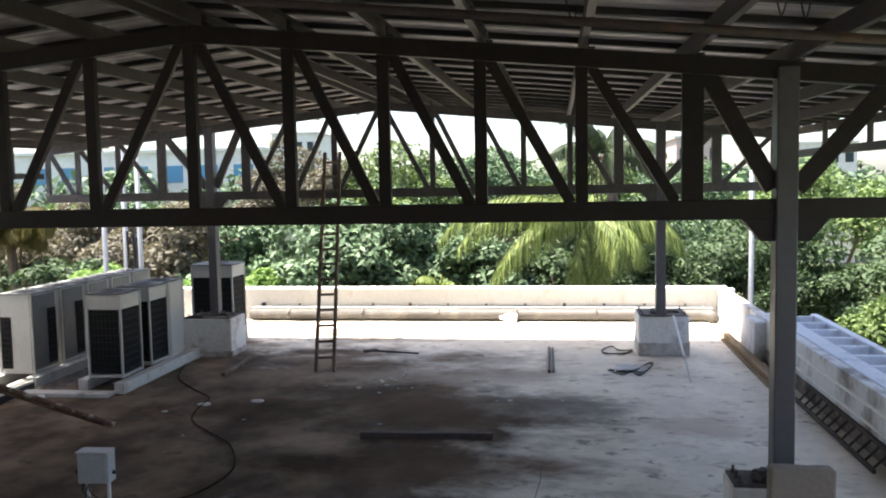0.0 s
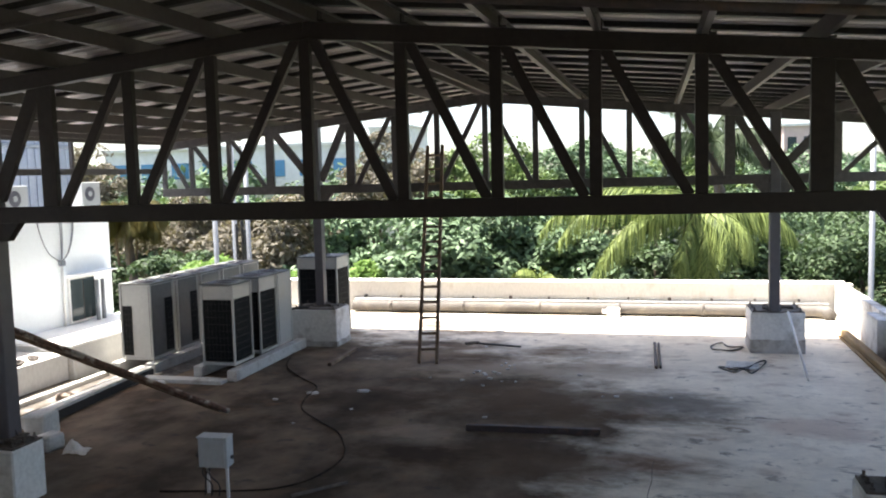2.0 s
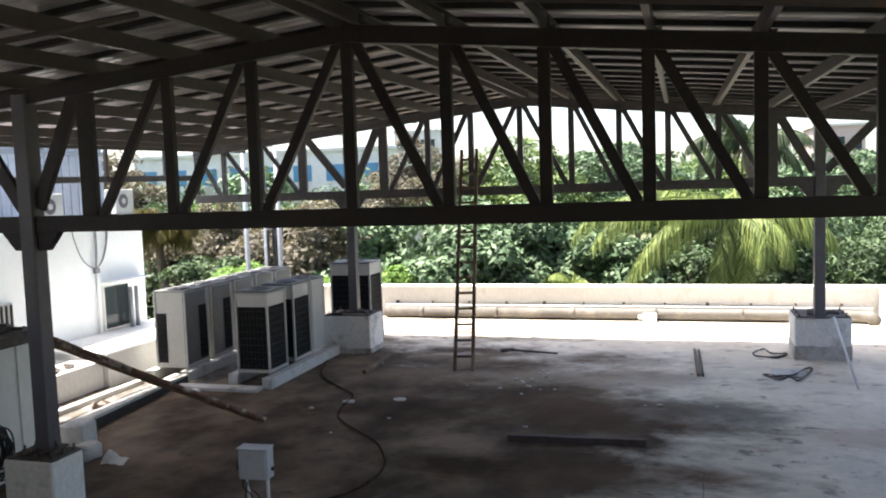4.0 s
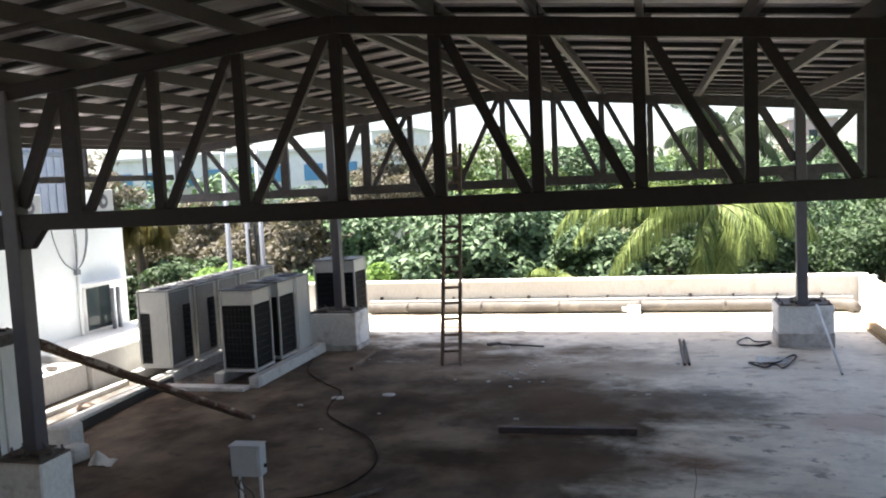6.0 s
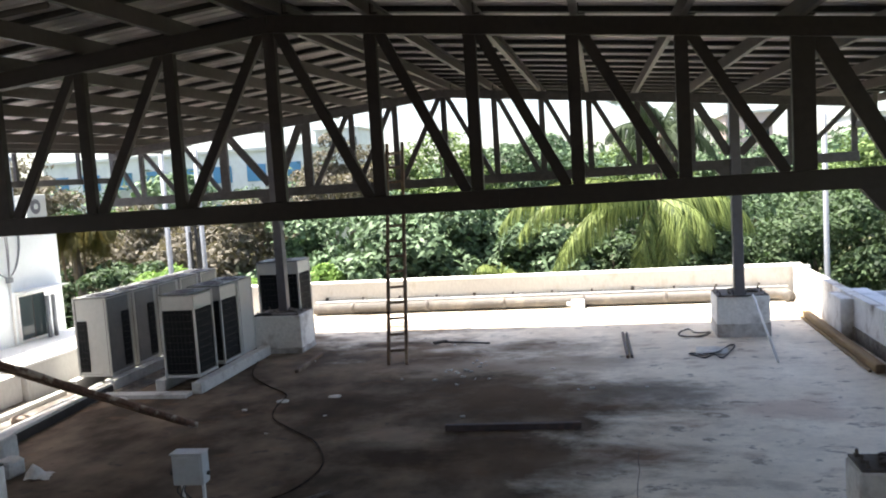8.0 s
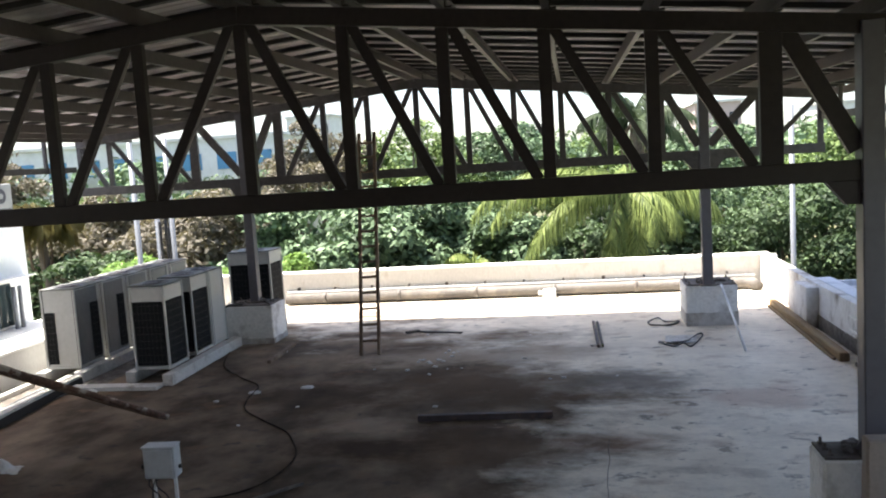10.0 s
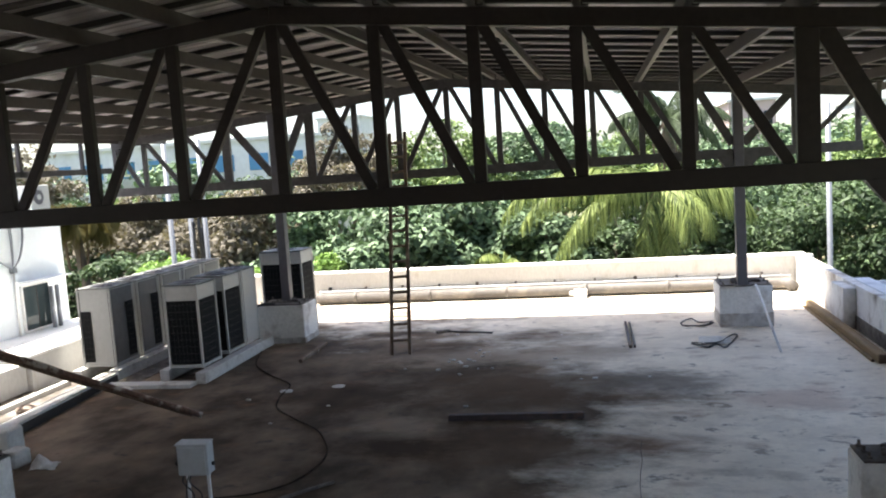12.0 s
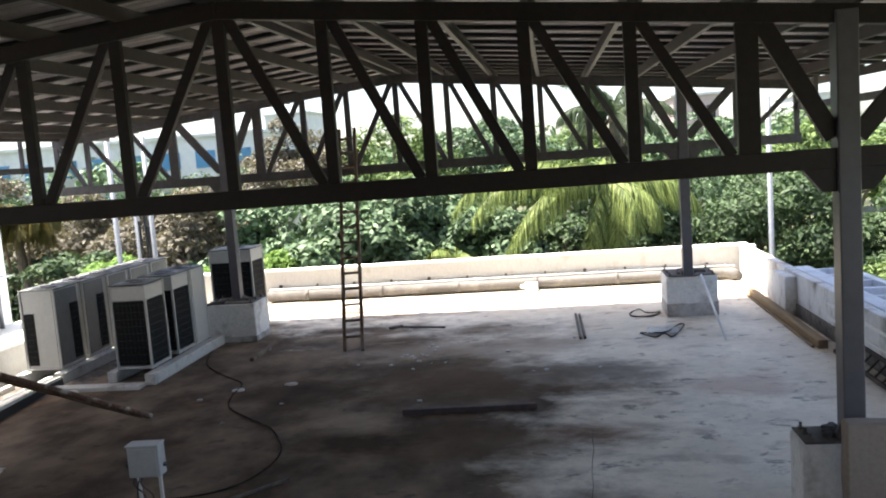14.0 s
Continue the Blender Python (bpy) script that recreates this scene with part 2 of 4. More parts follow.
YELLOWWOOD = material("yellow_timber", (0.21, 0.135, 0.06), 0.7, 0, 18, 0.2, (0.30, 0.19, 0.09), 2.2, (0.5, 0.72), 0.3, 50, stretch=(1, 0.15, 1), vary=0.12)
WEATHERED = material("weathered_white", (0.26, 0.25, 0.235), 0.85, 0, 20, 0.08, (0.10, 0.085, 0.07), 1.9, (0.40, 0.54), 0.3, 45, stretch=(1, 0.8, 0.8))
# damp surfaces, and the painted shade under the air conditioners
DAMP_SHADE = material("damp_plaster", (0.20, 0.175, 0.15), 0.9, 0, 12, 0.3, (0.06, 0.05, 0.042), 2.2, (0.42, 0.6), 0.4, 40)
DAMPFOOT = material("damp_grey_plaster", (0.54, 0.525, 0.50), 0.85, 0, 12, 0.12, (0.30, 0.265, 0.235), 2.6, (0.45, 0.65), 0.3, 40)
TUBE = material("grey_tube_paint", (0.062, 0.045, 0.044), 0.65, 0, 12, 0.2, (0.13, 0.07, 0.045), 3.5, (0.5, 0.66), 0.1)
PIPE = material("tan_pipe", (0.125, 0.114, 0.105), 0.7, 0, 20, 0.12, (0.24, 0.21, 0.18), 2.2, (0.5, 0.72), 0.15)
BEIGE = material("beige_cement_board", (0.30, 0.235, 0.19), 0.85, 0, 24, 0.1, (0.30, 0.25, 0.21), 2.2, (0.5, 0.75), 0.2)
PLASTIC = material("white_plastic", (0.78, 0.78, 0.76), 0.45, 0, 30, 0.05)
BOXGREY = material("grey_enamel", (0.50, 0.52, 0.53), 0.45, 0, 20, 0.06, (0.36, 0.36, 0.35), 3, (0.55, 0.8), 0.05)
FILM = material("pale_film", (0.46, 0.46, 0.45), 0.3, 0, 30, 0.1, (0.36, 0.35, 0.34), 4, (0.5, 0.7), 0.3, 60)
CLOTH = material("white_sacking", (0.68, 0.66, 0.62), 0.9, 0, 40, 0.15, (0.4, 0.36, 0.31), 5, (0.5, 0.7), 0.5, 80)
OLDCABLE = material("muddy_cable", (0.026, 0.019, 0.015), 0.9, 0, 30, 0.3, (0.06, 0.043, 0.03), 2.5, (0.45, 0.6), spec=0.1)
STAINED = material("stained_whitewash", (0.74, 0.74, 0.74), 0.85, 0, 18, 0.08, (0.20, 0.165, 0.145), 1.5, (0.47, 0.68), 0.25, 45, stretch=(1, 1, 0.7))
COPING = material("dark_coping", (0.10, 0.085, 0.075), 0.8, 0, 20, 0.25, (0.2, 0.17, 0.14), 2.5, (0.5, 0.7), 0.4)
RUSTDARK = material("dark_rusty_steel", (0.045, 0.032, 0.025), 0.75, 0.1, 30, 0.3, (0.09, 0.055, 0.035), 3, (0.5, 0.7), 0.3)
BARK = material("bark", (0.17, 0.13, 0.10), 0.9, 0, 14, 0.3, (0.09, 0.07, 0.055), 3, (0.5, 0.7), 0.8, 18)
EARTH = material("earth", (0.12, 0.11, 0.06), 0.95, 0, 3, 0.3, (0.06, 0.09, 0.03), 0.3, (0.45, 0.6), 0.5, 6)
FARWALL = material("far_plaster", (0.66, 0.65, 0.62), 0.85, 0, 2, 0.06, (0.5, 0.48, 0.45), 0.4, (0.5, 0.8), 0)
FARPINK = material("far_pink_plaster", (0.52, 0.40, 0.36), 0.85, 0, 2, 0.06, None, bump=0)
GLASS = glass_material("dark_glass", (0.03, 0.045, 0.05))
BLUEGLASS = glass_material("blue_glass", (0.10, 0.25, 0.40))
LEAF_DEEP = leaf_material("leaf_deep", (0.012, 0.026, 0.012), (0.110, 0.165, 0.082), (0.10, 0.18, 0.05), 0.12)
LEAF_GREY = leaf_material("leaf_grey_green", (0.016, 0.036, 0.018), (0.200, 0.295, 0.165), (0.12, 0.20, 0.08), 0.10)
LEAF_FRESH = leaf_material("leaf_fresh", (0.014, 0.032, 0.010), (0.200, 0.280, 0.095), (0.16, 0.26, 0.07), 0.17)
LEAF_BRIGHT = leaf_material("leaf_bright", (0.07, 0.15, 0.03), (0.28, 0.42, 0.12), (0.22, 0.36, 0.08), 0.3)
LEAF_DULL = leaf_material("leaf_dull_brown", (0.070, 0.064, 0.048), (0.200, 0.178, 0.140), (0.18, 0.16, 0.08), 0.25)
LEAF_PALM = leaf_material("leaf_palm", (0.010, 0.030, 0.007), (0.290, 0.360, 0.110), (0.20, 0.29, 0.06), 0.14)
LEAF_PALM_DARK = leaf_material("leaf_palm_dark", (0.016, 0.030, 0.014), (0.070, 0.100, 0.050), (0.07, 0.10, 0.04), 0.15)
LEAF_YELLOW = leaf_material("leaf_yellow", (0.035, 0.045, 0.015), (0.14, 0.11, 0.03), (0.18, 0.13, 0.03), 0.3)


# ---- building blocks ----
def thing(name, place, label, category, group="", kind="", turn=0.0):
    ob = new(name)
    ob.empty_display_size = 0.2
    ob.matrix_world = pose(*place, 0, 0, turn)
    return tagged(ob, label, category, group, kind)


def mesh_of(name, bm, mat, smooth=False):
    me = bpy.data.meshes.new(name)
    bm.normal_update()
    bm.to_mesh(me)
    bm.free()
    me.materials.append(mat)
    if smooth:
        for p in me.polygons:
            p.use_smooth = True
    return me


def part(name, bm, mat, parent, label="", smooth=False):
    ob = new(name, mesh_of(name, bm, mat, smooth))
    ob.parent = parent
    if label:
        ob["label"] = label
    return ob


def structure(name, bm, mat, label, smooth=False, category=""):
    ob = new(name, mesh_of(name, bm, mat, smooth))
    return tagged(ob, label, category, "", "structure")


def box(bm, centre, size, bevel=0.0, turn=None):
    made = bmesh.ops.create_cube(bm, size=1.0)["verts"]
    bmesh.ops.scale(bm, vec=size, verts=made)
    if bevel:
        edges = {e for v in made for e in v.link_edges}
        done = bmesh.ops.bevel(bm, geom=list(edges), offset=bevel, segments=1, affect="EDGES", profile=0.5)
        made = list({v for f in done["faces"] for v in f.verts} | {v for v in made if v.is_valid})
    if turn is not None:
        bmesh.ops.transform(bm, matrix=turn, verts=made)
    bmesh.ops.translate(bm, vec=centre, verts=made)
    return bm


def boxes(*items, bevel=0.0):
    bm = bmesh.new()
    for centre, size in items:
        box(bm, centre, size, bevel)
    return bm


def span(lo, hi, bevel=0.0):
    """A box between two corners."""
    c = [(a + b) / 2 for a, b in zip(lo, hi)]
    return box(bmesh.new(), c, [abs(b - a) for a, b in zip(lo, hi)], bevel)


def beam(bm, a, b, width, depth, bevel=0.004, up=(0, 0, 1)):
    """A bar of rectangular section from a to b: width across, depth along up."""
    a, b = Vector(a), Vector(b)
    way = (b - a).normalized()
    side = way.cross(Vector(up)).normalized()
    top = side.cross(way)
    m = Matrix((side, way, top)).transposed()
    return box(bm, (a + b) / 2, (width, (b - a).length, depth), bevel, m.to_4x4())


def tube(bm, points, radius, sides=8, cap=True):
    """A round bar along points; radius may be a list."""
    points = [Vector(p) for p in points]
    radii = radius if isinstance(radius, (list, tuple)) else [radius] * len(points)
    rings = []
    guide = Vector((0.31, 0.2, 0.93))
    for i, p in enumerate(points):
        way = (points[min(i + 1, len(points) - 1)] - points[max(i - 1, 0)]).normalized()
        u = way.cross(guide)
        if u.length < 1e-3:
            u = way.cross(Vector((1, 0, 0)))
        u.normalize()
        v = way.cross(u)
        rings.append([bm.verts.new(p + radii[i] * (math.cos(2 * math.pi * k / sides) * u + math.sin(2 * math.pi * k / sides) * v)) for k in range(sides)])
    for r, s in zip(rings, rings[1:]):
        for k in range(sides):
            bm.faces.new((r[k], r[(k + 1) % sides], s[(k + 1) % sides], s[k]))
    if cap:
        bm.faces.new(rings[0][::-1])
        bm.faces.new(rings[-1])
    return bm


def prism(bm, outline, a, b, axis=1):
    """A flat outline of (u, v) pushed from a to b along an axis (1: y, 0: x)."""
    put = (lambda u, v, w: (u, w, v)) if axis == 1 else (lambda u, v, w: (w, u, v))
    one = [bm.verts.new(put(u, v, a)) for u, v in outline]
    two = [bm.verts.new(put(u, v, b)) for u, v in outline]
    bm.faces.new(one)
    bm.faces.new(two[::-1])
    for i in range(len(one)):
        j = (i + 1) % len(one)
        bm.faces.new((one[j], one[i], two[i], two[j]))
    bmesh.ops.recalc_face_normals(bm, faces=bm.faces)
    return bm


def smooth_line(points, steps=6):
    """A soft curve through points."""
    pts = [Vector(p) for p in points]
    out = []
    for i in range(len(pts) - 1):
        p0, p1, p2, p3 = pts[max(i - 1, 0)], pts[i], pts[i + 1], pts[min(i + 2, len(pts) - 1)]
        for k in range(steps):
            t = k / steps
            out.append(0.5 * ((2 * p1) + (p2 - p0) * t + (2 * p0 - 5 * p1 + 4 * p2 - p3) * t * t + (3 * p1 - p0 - 3 * p2 + p3) * t ** 3))
    out.append(pts[-1])
    return out


# ---- ground, slab and parapets ----
structure("ground", span((-600, -300, -7.4), (600, 900, -7.0)), EARTH, "earth and scrub round the building")
structure("building_body", span((-7.7, -6.0, -7.0), (8.55, 21.25, -0.25)), PLASTER, "plastered storeys below the roof terrace")
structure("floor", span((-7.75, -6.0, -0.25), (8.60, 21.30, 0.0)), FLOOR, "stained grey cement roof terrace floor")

structure("soil_strip", span((-7.12, 7.0, 0.002), (-6.70, 12.45, 0.03)), DAMP_SHADE, "dark wet soil along the ledge")
# shade between the units, laid down as a thin dark sheet
structure("yard_shade", span((-7.06, 13.0, 0.002), (-5.3, 19.6, 0.008)), DAMP_SHADE, "dark sheet for the shade under the air conditioners")
structure("drain_floor", span((-6.90, 7.0, 0.002), (-5.66, 13.0, 0.012)), WEATHERED, "pale cement drain strip beside the kerb")
back = bmesh.new()
box(back, (0.3, 21.03, 0.395), (15.2, 0.26, 0.79), 0.01)
structure("parapet_north", back, PLASTER, "cream plastered low parapet wall")
cop = bmesh.new()
box(cop, (0.27, 21.03, 0.815), (14.9, 0.32, 0.05), 0.012)
structure("parapet_coping_north", cop, WHITE, "white painted parapet top")
structure("parapet_east", span((7.48, -4.0, 0.0), (7.68, 20.86, 0.83), 0.01), STAINED, "white painted stained side parapet")
pier = bmesh.new()
box(pier, (7.37, 16.45, 0.39), (0.22, 0.85, 0.78), 0.015)
structure("parapet_pier", pier, STAINED, "weathered white pier on the side parapet")
for z in (0.36, 0.60):
    g = bmesh.new()
    box(g, (7.468, 5.0, z), (0.032, 18.4, 0.035), 0.004)
    structure("plaster_band", g, WHITE, "raised plaster band along the parapet")


def planter_trough():
    """A long trough with cross walls on the outer side of the parapet."""
    t = thing("planter_trough", (8.15, 6.0, 0.0), "pale concrete trough with cross walls, skylight painted in as blue", "planter", kind="structure")
    part("outer_wall", boxes(((0.42, 2.0, 0.41), (0.14, 17.6, 0.82)), bevel=0.01), SKYTINT, t)
    part("inner_ledge", boxes(((-0.36, 2.0, 0.82), (0.30, 17.6, 0.05)), bevel=0.01), SKYTINT, t)
    part("bed", boxes(((0.05, 2.0, 0.26), (0.62, 17.6, 0.50))), SKYTINT, t)
    for k in range(24):
        part("cross_wall", boxes(((0.08, -6.4 + k * 0.74, 0.65), (0.56, 0.09, 0.30)), bevel=0.008), SKYTINT, t)


planter_trough()
g = bmesh.new()
box(g, (7.472, 6.0, 0.13), (0.022, 21.6, 0.26), 0.004)
structure("skirting", g, DAMP_SHADE, "damp stained foot of the side parapet")

# unseen closing wall behind the camera, full height to block light
structure("unseen_wall_south", span((-7.75, -2.75, 0.0), (8.60, -2.55, 5.35)), PLASTER, "unseen plain wall that blocks light from behind")


# ---- roof ----
def rise(y):
    return 0.0125 * (y - 7.5)


RIDGE, PITCH = 5.11, 0.100     # top of the chord at the ridge over the near truss, and the fall per metre
Y0, Y1 = -2.4, 18.55


def roof_z(x, y):
    return RIDGE - PITCH * abs(x) + rise(y)


def ceiling():
    """Ribbed sheets on both slopes, ribs running down the slope."""
    bm = bmesh.new()
    prof, y = [], Y0
    while y < Y1:
        prof += [(y, 0.0), (y + 0.14, 0.0), (y + 0.155, 0.014), (y + 0.185, 0.014)]
        y += 0.20
    for side in (-1, 1):
        for lift in (0.0, 0.012):
            rows = [[bm.verts.new((side * x, yy, roof_z(x, yy) + 0.205 + zz + lift)) for yy, zz in prof] for x in (0.0, 7.30 if side < 0 else 8.55)]
            for a in range(len(prof) - 1):
                q = (rows[0][a], rows[0][a + 1], rows[1][a + 1], rows[1][a])
                bm.faces.new(q if (side > 0) == (lift > 0) else q[::-1])
    structure("ceiling", bm, SHEET, "ribbed grey sheet roof seen from below")


ceiling()
for side in (-1, 1):
    bm = bmesh.new()
    e = 7.30 if side < 0 else 8.55
    beam(bm, (side * 0.02, Y1 - 0.02, roof_z(0.02, Y1) + 0.13), (side * e, Y1 - 0.02, roof_z(e, Y1) + 0.13), 0.03, 0.14, 0.003)
    structure("fascia", bm, BATTEN, "dark steel edge trim at the roof end")
# added strip: lowers the roof outline, the sheets stop short to admit light
bm = bmesh.new()
beam(bm, (-7.335, Y0 + 0.1, roof_z(7.335, Y0) + 0.06), (-7.335, Y1 - 0.1, roof_z(7.335, Y1) + 0.06), 0.05, 0.22, 0.004)
structure("added_edge_strip", bm, PURLIN, "grey steel strip added along the roof edge")


def purlins():
    xs = [0.13, 0.98, 1.93, 2.86, 3.79, 4.75, 5.60, 6.62, 7.42]
    for side in (-1, 1):
        for x in xs[:-1] + ([7.20] if side < 0 else [7.42, 8.42]):
            t = thing("purlin", (side * x, 0, 0), "long grey painted steel roof purlin", "purlin", "purlins under the roof")
            bm = bmesh.new()
            ring = [(0.03, 0.0), (-0.03, 0.0), (-0.03, 0.15), (0.03, 0.15), (0.03, 0.135), (0.026, 0.135), (0.026, 0.146), (-0.026, 0.146),
                    (-0.026, 0.004), (0.026, 0.004), (0.026, 0.015), (0.03, 0.015)]
            ends = [[bm.verts.new((side * u, y, roof_z(x, y) + 0.003 + v)) for u, v in ring] for y in (Y0 + 0.1, Y1 - 0.05)]
            n = len(ring)
            for k in range(n):
                bm.faces.new((ends[0][k], ends[0][(k + 1) % n], ends[1][(k + 1) % n], ends[1][k]))
            bm.faces.new(ends[0])
            bm.faces.new(ends[1][::-1])
            bmesh.ops.recalc_face_normals(bm, faces=bm.faces)
            part("channel", bm, PURLIN, t)
            for y in (7.5, 16.46):
                bm = boxes(((0.045 * side, y - 0.02, roof_z(x, y) + 0.055), (0.012, 0.10, 0.10)), ((0.075 * side, y - 0.02, roof_z(x, y) + 0.008), (0.06, 0.10, 0.012)))
                part("cleat", bm, STEEL, t)


purlins()


def battens():
    y = 8.18 - 13 * 0.80
    while y < Y1:
        for side in (-1, 1):
            bm = bmesh.new()
            beam(bm, (side * 0.05, y, roof_z(0.05, y) + 0.176), (side * (7.27 if side < 0 else 8.52), y, roof_z(7.27 if side < 0 else 8.52, y) + 0.176), 0.085, 0.056, 0.003)
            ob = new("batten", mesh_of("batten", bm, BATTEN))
            tagged(ob, "dark steel batten under the roof sheets", "batten", "battens under the roof")
        y += 0.80


battens()


def truss(y, lift, left_col, right_col, nodes_left, nodes_right, end_left, end_right, paint):
    """A pitched lattice truss: chords, uprights, slanting struts; stouter uprights on both sides of a column."""
    t = thing("roof_truss", (0, y, 0), "dark grey painted steel lattice roof truss", "truss", "roof trusses")
    zb = 3.25 + lift                                # middle of the bottom chord
    D, B = 0.165, 0.18

    def top(x):
        return RIDGE - PITCH * abs(x) + rise(y) - D / 2

    for side, e in ((-1, end_left), (1, end_right)):
        bm = bmesh.new()
        beam(bm, (0, 0, top(0)), (side * e, 0, top(e)), 0.12, D, 0.006)
        part("top_chord", bm, paint, t)
    bm = bmesh.new()
    beam(bm, (-end_left, 0, zb), (end_right, 0, zb), 0.12, B, 0.006)
    part("bottom_chord", bm, paint, t)

    def upright(x, w):
        bm = bmesh.new()
        beam(bm, (x, 0, zb + B / 2 - 0.01), (x, 0, top(x) - D / 2 + 0.015), w, 0.075, 0.004, (0, 1, 0))
        part("upright", bm, paint, t)

    def strut(x0, x1, w, lower=0.0):
        """from the top chord at x0 to the bottom chord at x1"""
        bm = bmesh.new()
        beam(bm, (x0, 0.004, top(x0) - D / 2 + 0.02), (x1, 0.004, zb + B / 2 - 0.01 + lower), w, 0.065, 0.004, (0, 1, 0))
        part("strut", bm, paint, t)

    upright(0.0, 0.115)
    for side, nodes, col, end in ((-1, nodes_left, left_col, end_left), (1, nodes_right, right_col, end_right)):
        inner = [x for x in nodes if x < col]
        outer = [x for x in nodes if x > col]
        prev = 0.0
        for k, x in enumerate(inner):
            stout = k == len(inner) - 1
            upright(side * x, 0.19 if stout else 0.115)
            strut(side * (prev + 0.085), side * (x - (0.15 if stout else 0.10)), 0.10)
            prev = x
        strut(side * (inner[-1] + 0.12), side * (col - 0.10), 0.16, 0.10)
        for k, x in enumerate(outer):
            upright(side * x, 0.19 if k == 0 else 0.10)
        strut(side * (outer[0] - 0.12), side * (col + 0.10), 0.16, 0.10)
        for a, b in zip(outer, outer[1:]):
            strut(side * (b - 0.06), side * (a + 0.12), 0.09)
        for d in (-1, 1):
            bm = bmesh.new()
            c = side * col
            prism(bm, [(c + d * 0.095, zb - B / 2 + 0.005), (c + d * 0.38, zb - B / 2 + 0.005), (c + d * 0.21, zb - B / 2 - 0.20), (c + d * 0.095, zb - B / 2 - 0.20)], -0.05, 0.05)
            part("knee_plate", bm, paint, t)
    bm = boxes(((2.11, -0.063, zb - 0.01), (0.012, 0.008, 0.15)))
    part("weld_seam", bm, paint, t, "thin weld seam")
    return t


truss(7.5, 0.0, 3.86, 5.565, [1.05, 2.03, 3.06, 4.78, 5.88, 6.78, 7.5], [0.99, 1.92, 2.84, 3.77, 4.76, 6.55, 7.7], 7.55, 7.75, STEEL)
truss(16.46, 0.12, 3.73, 5.56, [1.02, 1.95, 2.94, 4.82, 5.81, 6.75, 7.45], [1.03, 1.96, 2.88, 3.80, 4.75, 6.62, 7.68], 7.5, 7.75, HAZESTEEL)


def column(x, y, foot, label):
    t = thing("steel_column", (x, y, foot), label, "column", "roof columns")
    h = roof_z(abs(x), y) - 0.05 - foot
    bm = bmesh.new()
    box(bm, (0, 0, h / 2), (0.185, 0.20, h), 0.010)
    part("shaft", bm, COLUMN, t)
    part("foot_plate", boxes(((0, 0, 0.012), (0.30, 0.30, 0.024)), bevel=0.004), COPING, t)
    for dx, dy in ((-0.11, 0), (0.11, 0)):
        bm = prism(bmesh.new(), [(dx * 0.84, 0.024), (dx * 1.3, 0.024), (dx * 0.84, 0.12)], -0.006, 0.006)
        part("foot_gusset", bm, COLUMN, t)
    return t


def pedestal(x, y, size, h, label, foot=0.0):
    t = thing("pedestal", (x, y, 0), label, "pedestal", "column pedestals")
    bm = bmesh.new()
    box(bm, (0, 0, h / 2), (size[0], size[1], h), 0.02)
    part("block", bm, PEDESTAL, t)
    if foot:
        bm = bmesh.new()
        box(bm, (0, 0, foot / 2), (size[0] + 0.012, size[1] + 0.012, foot), 0.006)
        bmesh.ops.subdivide_edges(bm, edges=[e for e in bm.edges if e.calc_length() > 0.3], cuts=9)
        for v in bm.verts:
            if v.co.z > foot * 0.6:
                v.co.z += 0.03 * noise.noise(Vector((v.co.x * 5 + x, v.co.y * 5, 1)))
        part("damp_plaster", bm, DAMPFOOT, t, "grey damp plaster at the foot")
    return t


def base_plate(x, y, z, w, d):
    t = thing("base_plate", (x, y, z), "dirty dark steel base plate with bolts", "base plate", "base plates")
    part("plate", boxes(((0, 0, 0.012), (w, d, 0.024)), bevel=0.004), COPING, t)
    for sx in (-1, 1):
        for sy in (-1, 0, 1):
            bm = tube(bmesh.new(), [(sx * (w / 2 - 0.06), sy * (d / 2 - 0.06), 0.02), (sx * (w / 2 - 0.06), sy * (d / 2 - 0.06), 0.09)], 0.014, 8)
            box(bm, (sx * (w / 2 - 0.06), sy * (d / 2 - 0.06), 0.036), (0.045, 0.045, 0.024), 0.004)
            part("bolt", bm, COPING, t)
    rnd = random.Random(5)
    for k in range(26):
        a, r = rnd.uniform(0, 6.28), rnd.uniform(0.14, 0.36)
        s = rnd.uniform(0.03, 0.075)
        bm = box(bmesh.new(), (r * math.cos(a) * w, r * math.sin(a) * d, 0.028 + s / 3), (s * 1.5, s, s * 0.7), s * 0.2, Matrix.Rotation(a, 4, "Z"))
        part("mortar_crumb", bm, COPING, t)


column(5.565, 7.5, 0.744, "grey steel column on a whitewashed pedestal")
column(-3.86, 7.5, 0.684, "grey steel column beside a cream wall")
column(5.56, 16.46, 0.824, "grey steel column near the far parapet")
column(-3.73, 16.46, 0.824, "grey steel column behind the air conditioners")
pedestal(5.515, 7.555, (0.83, 0.45), 0.72, "whitewashed concrete pedestal with a rough face")
pedestal(-3.82, 7.37, (0.66, 0.50), 0.66, "whitewashed concrete pedestal beside a wall")
pedestal(5.64, 16.98, (0.99, 0.90), 0.80, "stained whitewashed concrete pedestal near the parapet", 0.27)
pedestal(-3.76, 16.42, (1.06, 0.80), 0.80, "stained whitewashed pedestal behind the plinths", 0.12)
base_plate(5.515, 7.555, 0.72, 0.79, 0.42)
base_plate(-3.82, 7.38, 0.66, 0.64, 0.46)
base_plate(5.64, 16.98, 0.80, 0.95, 0.86)
base_plate(-3.76, 16.42, 0.80, 0.98, 0.74)


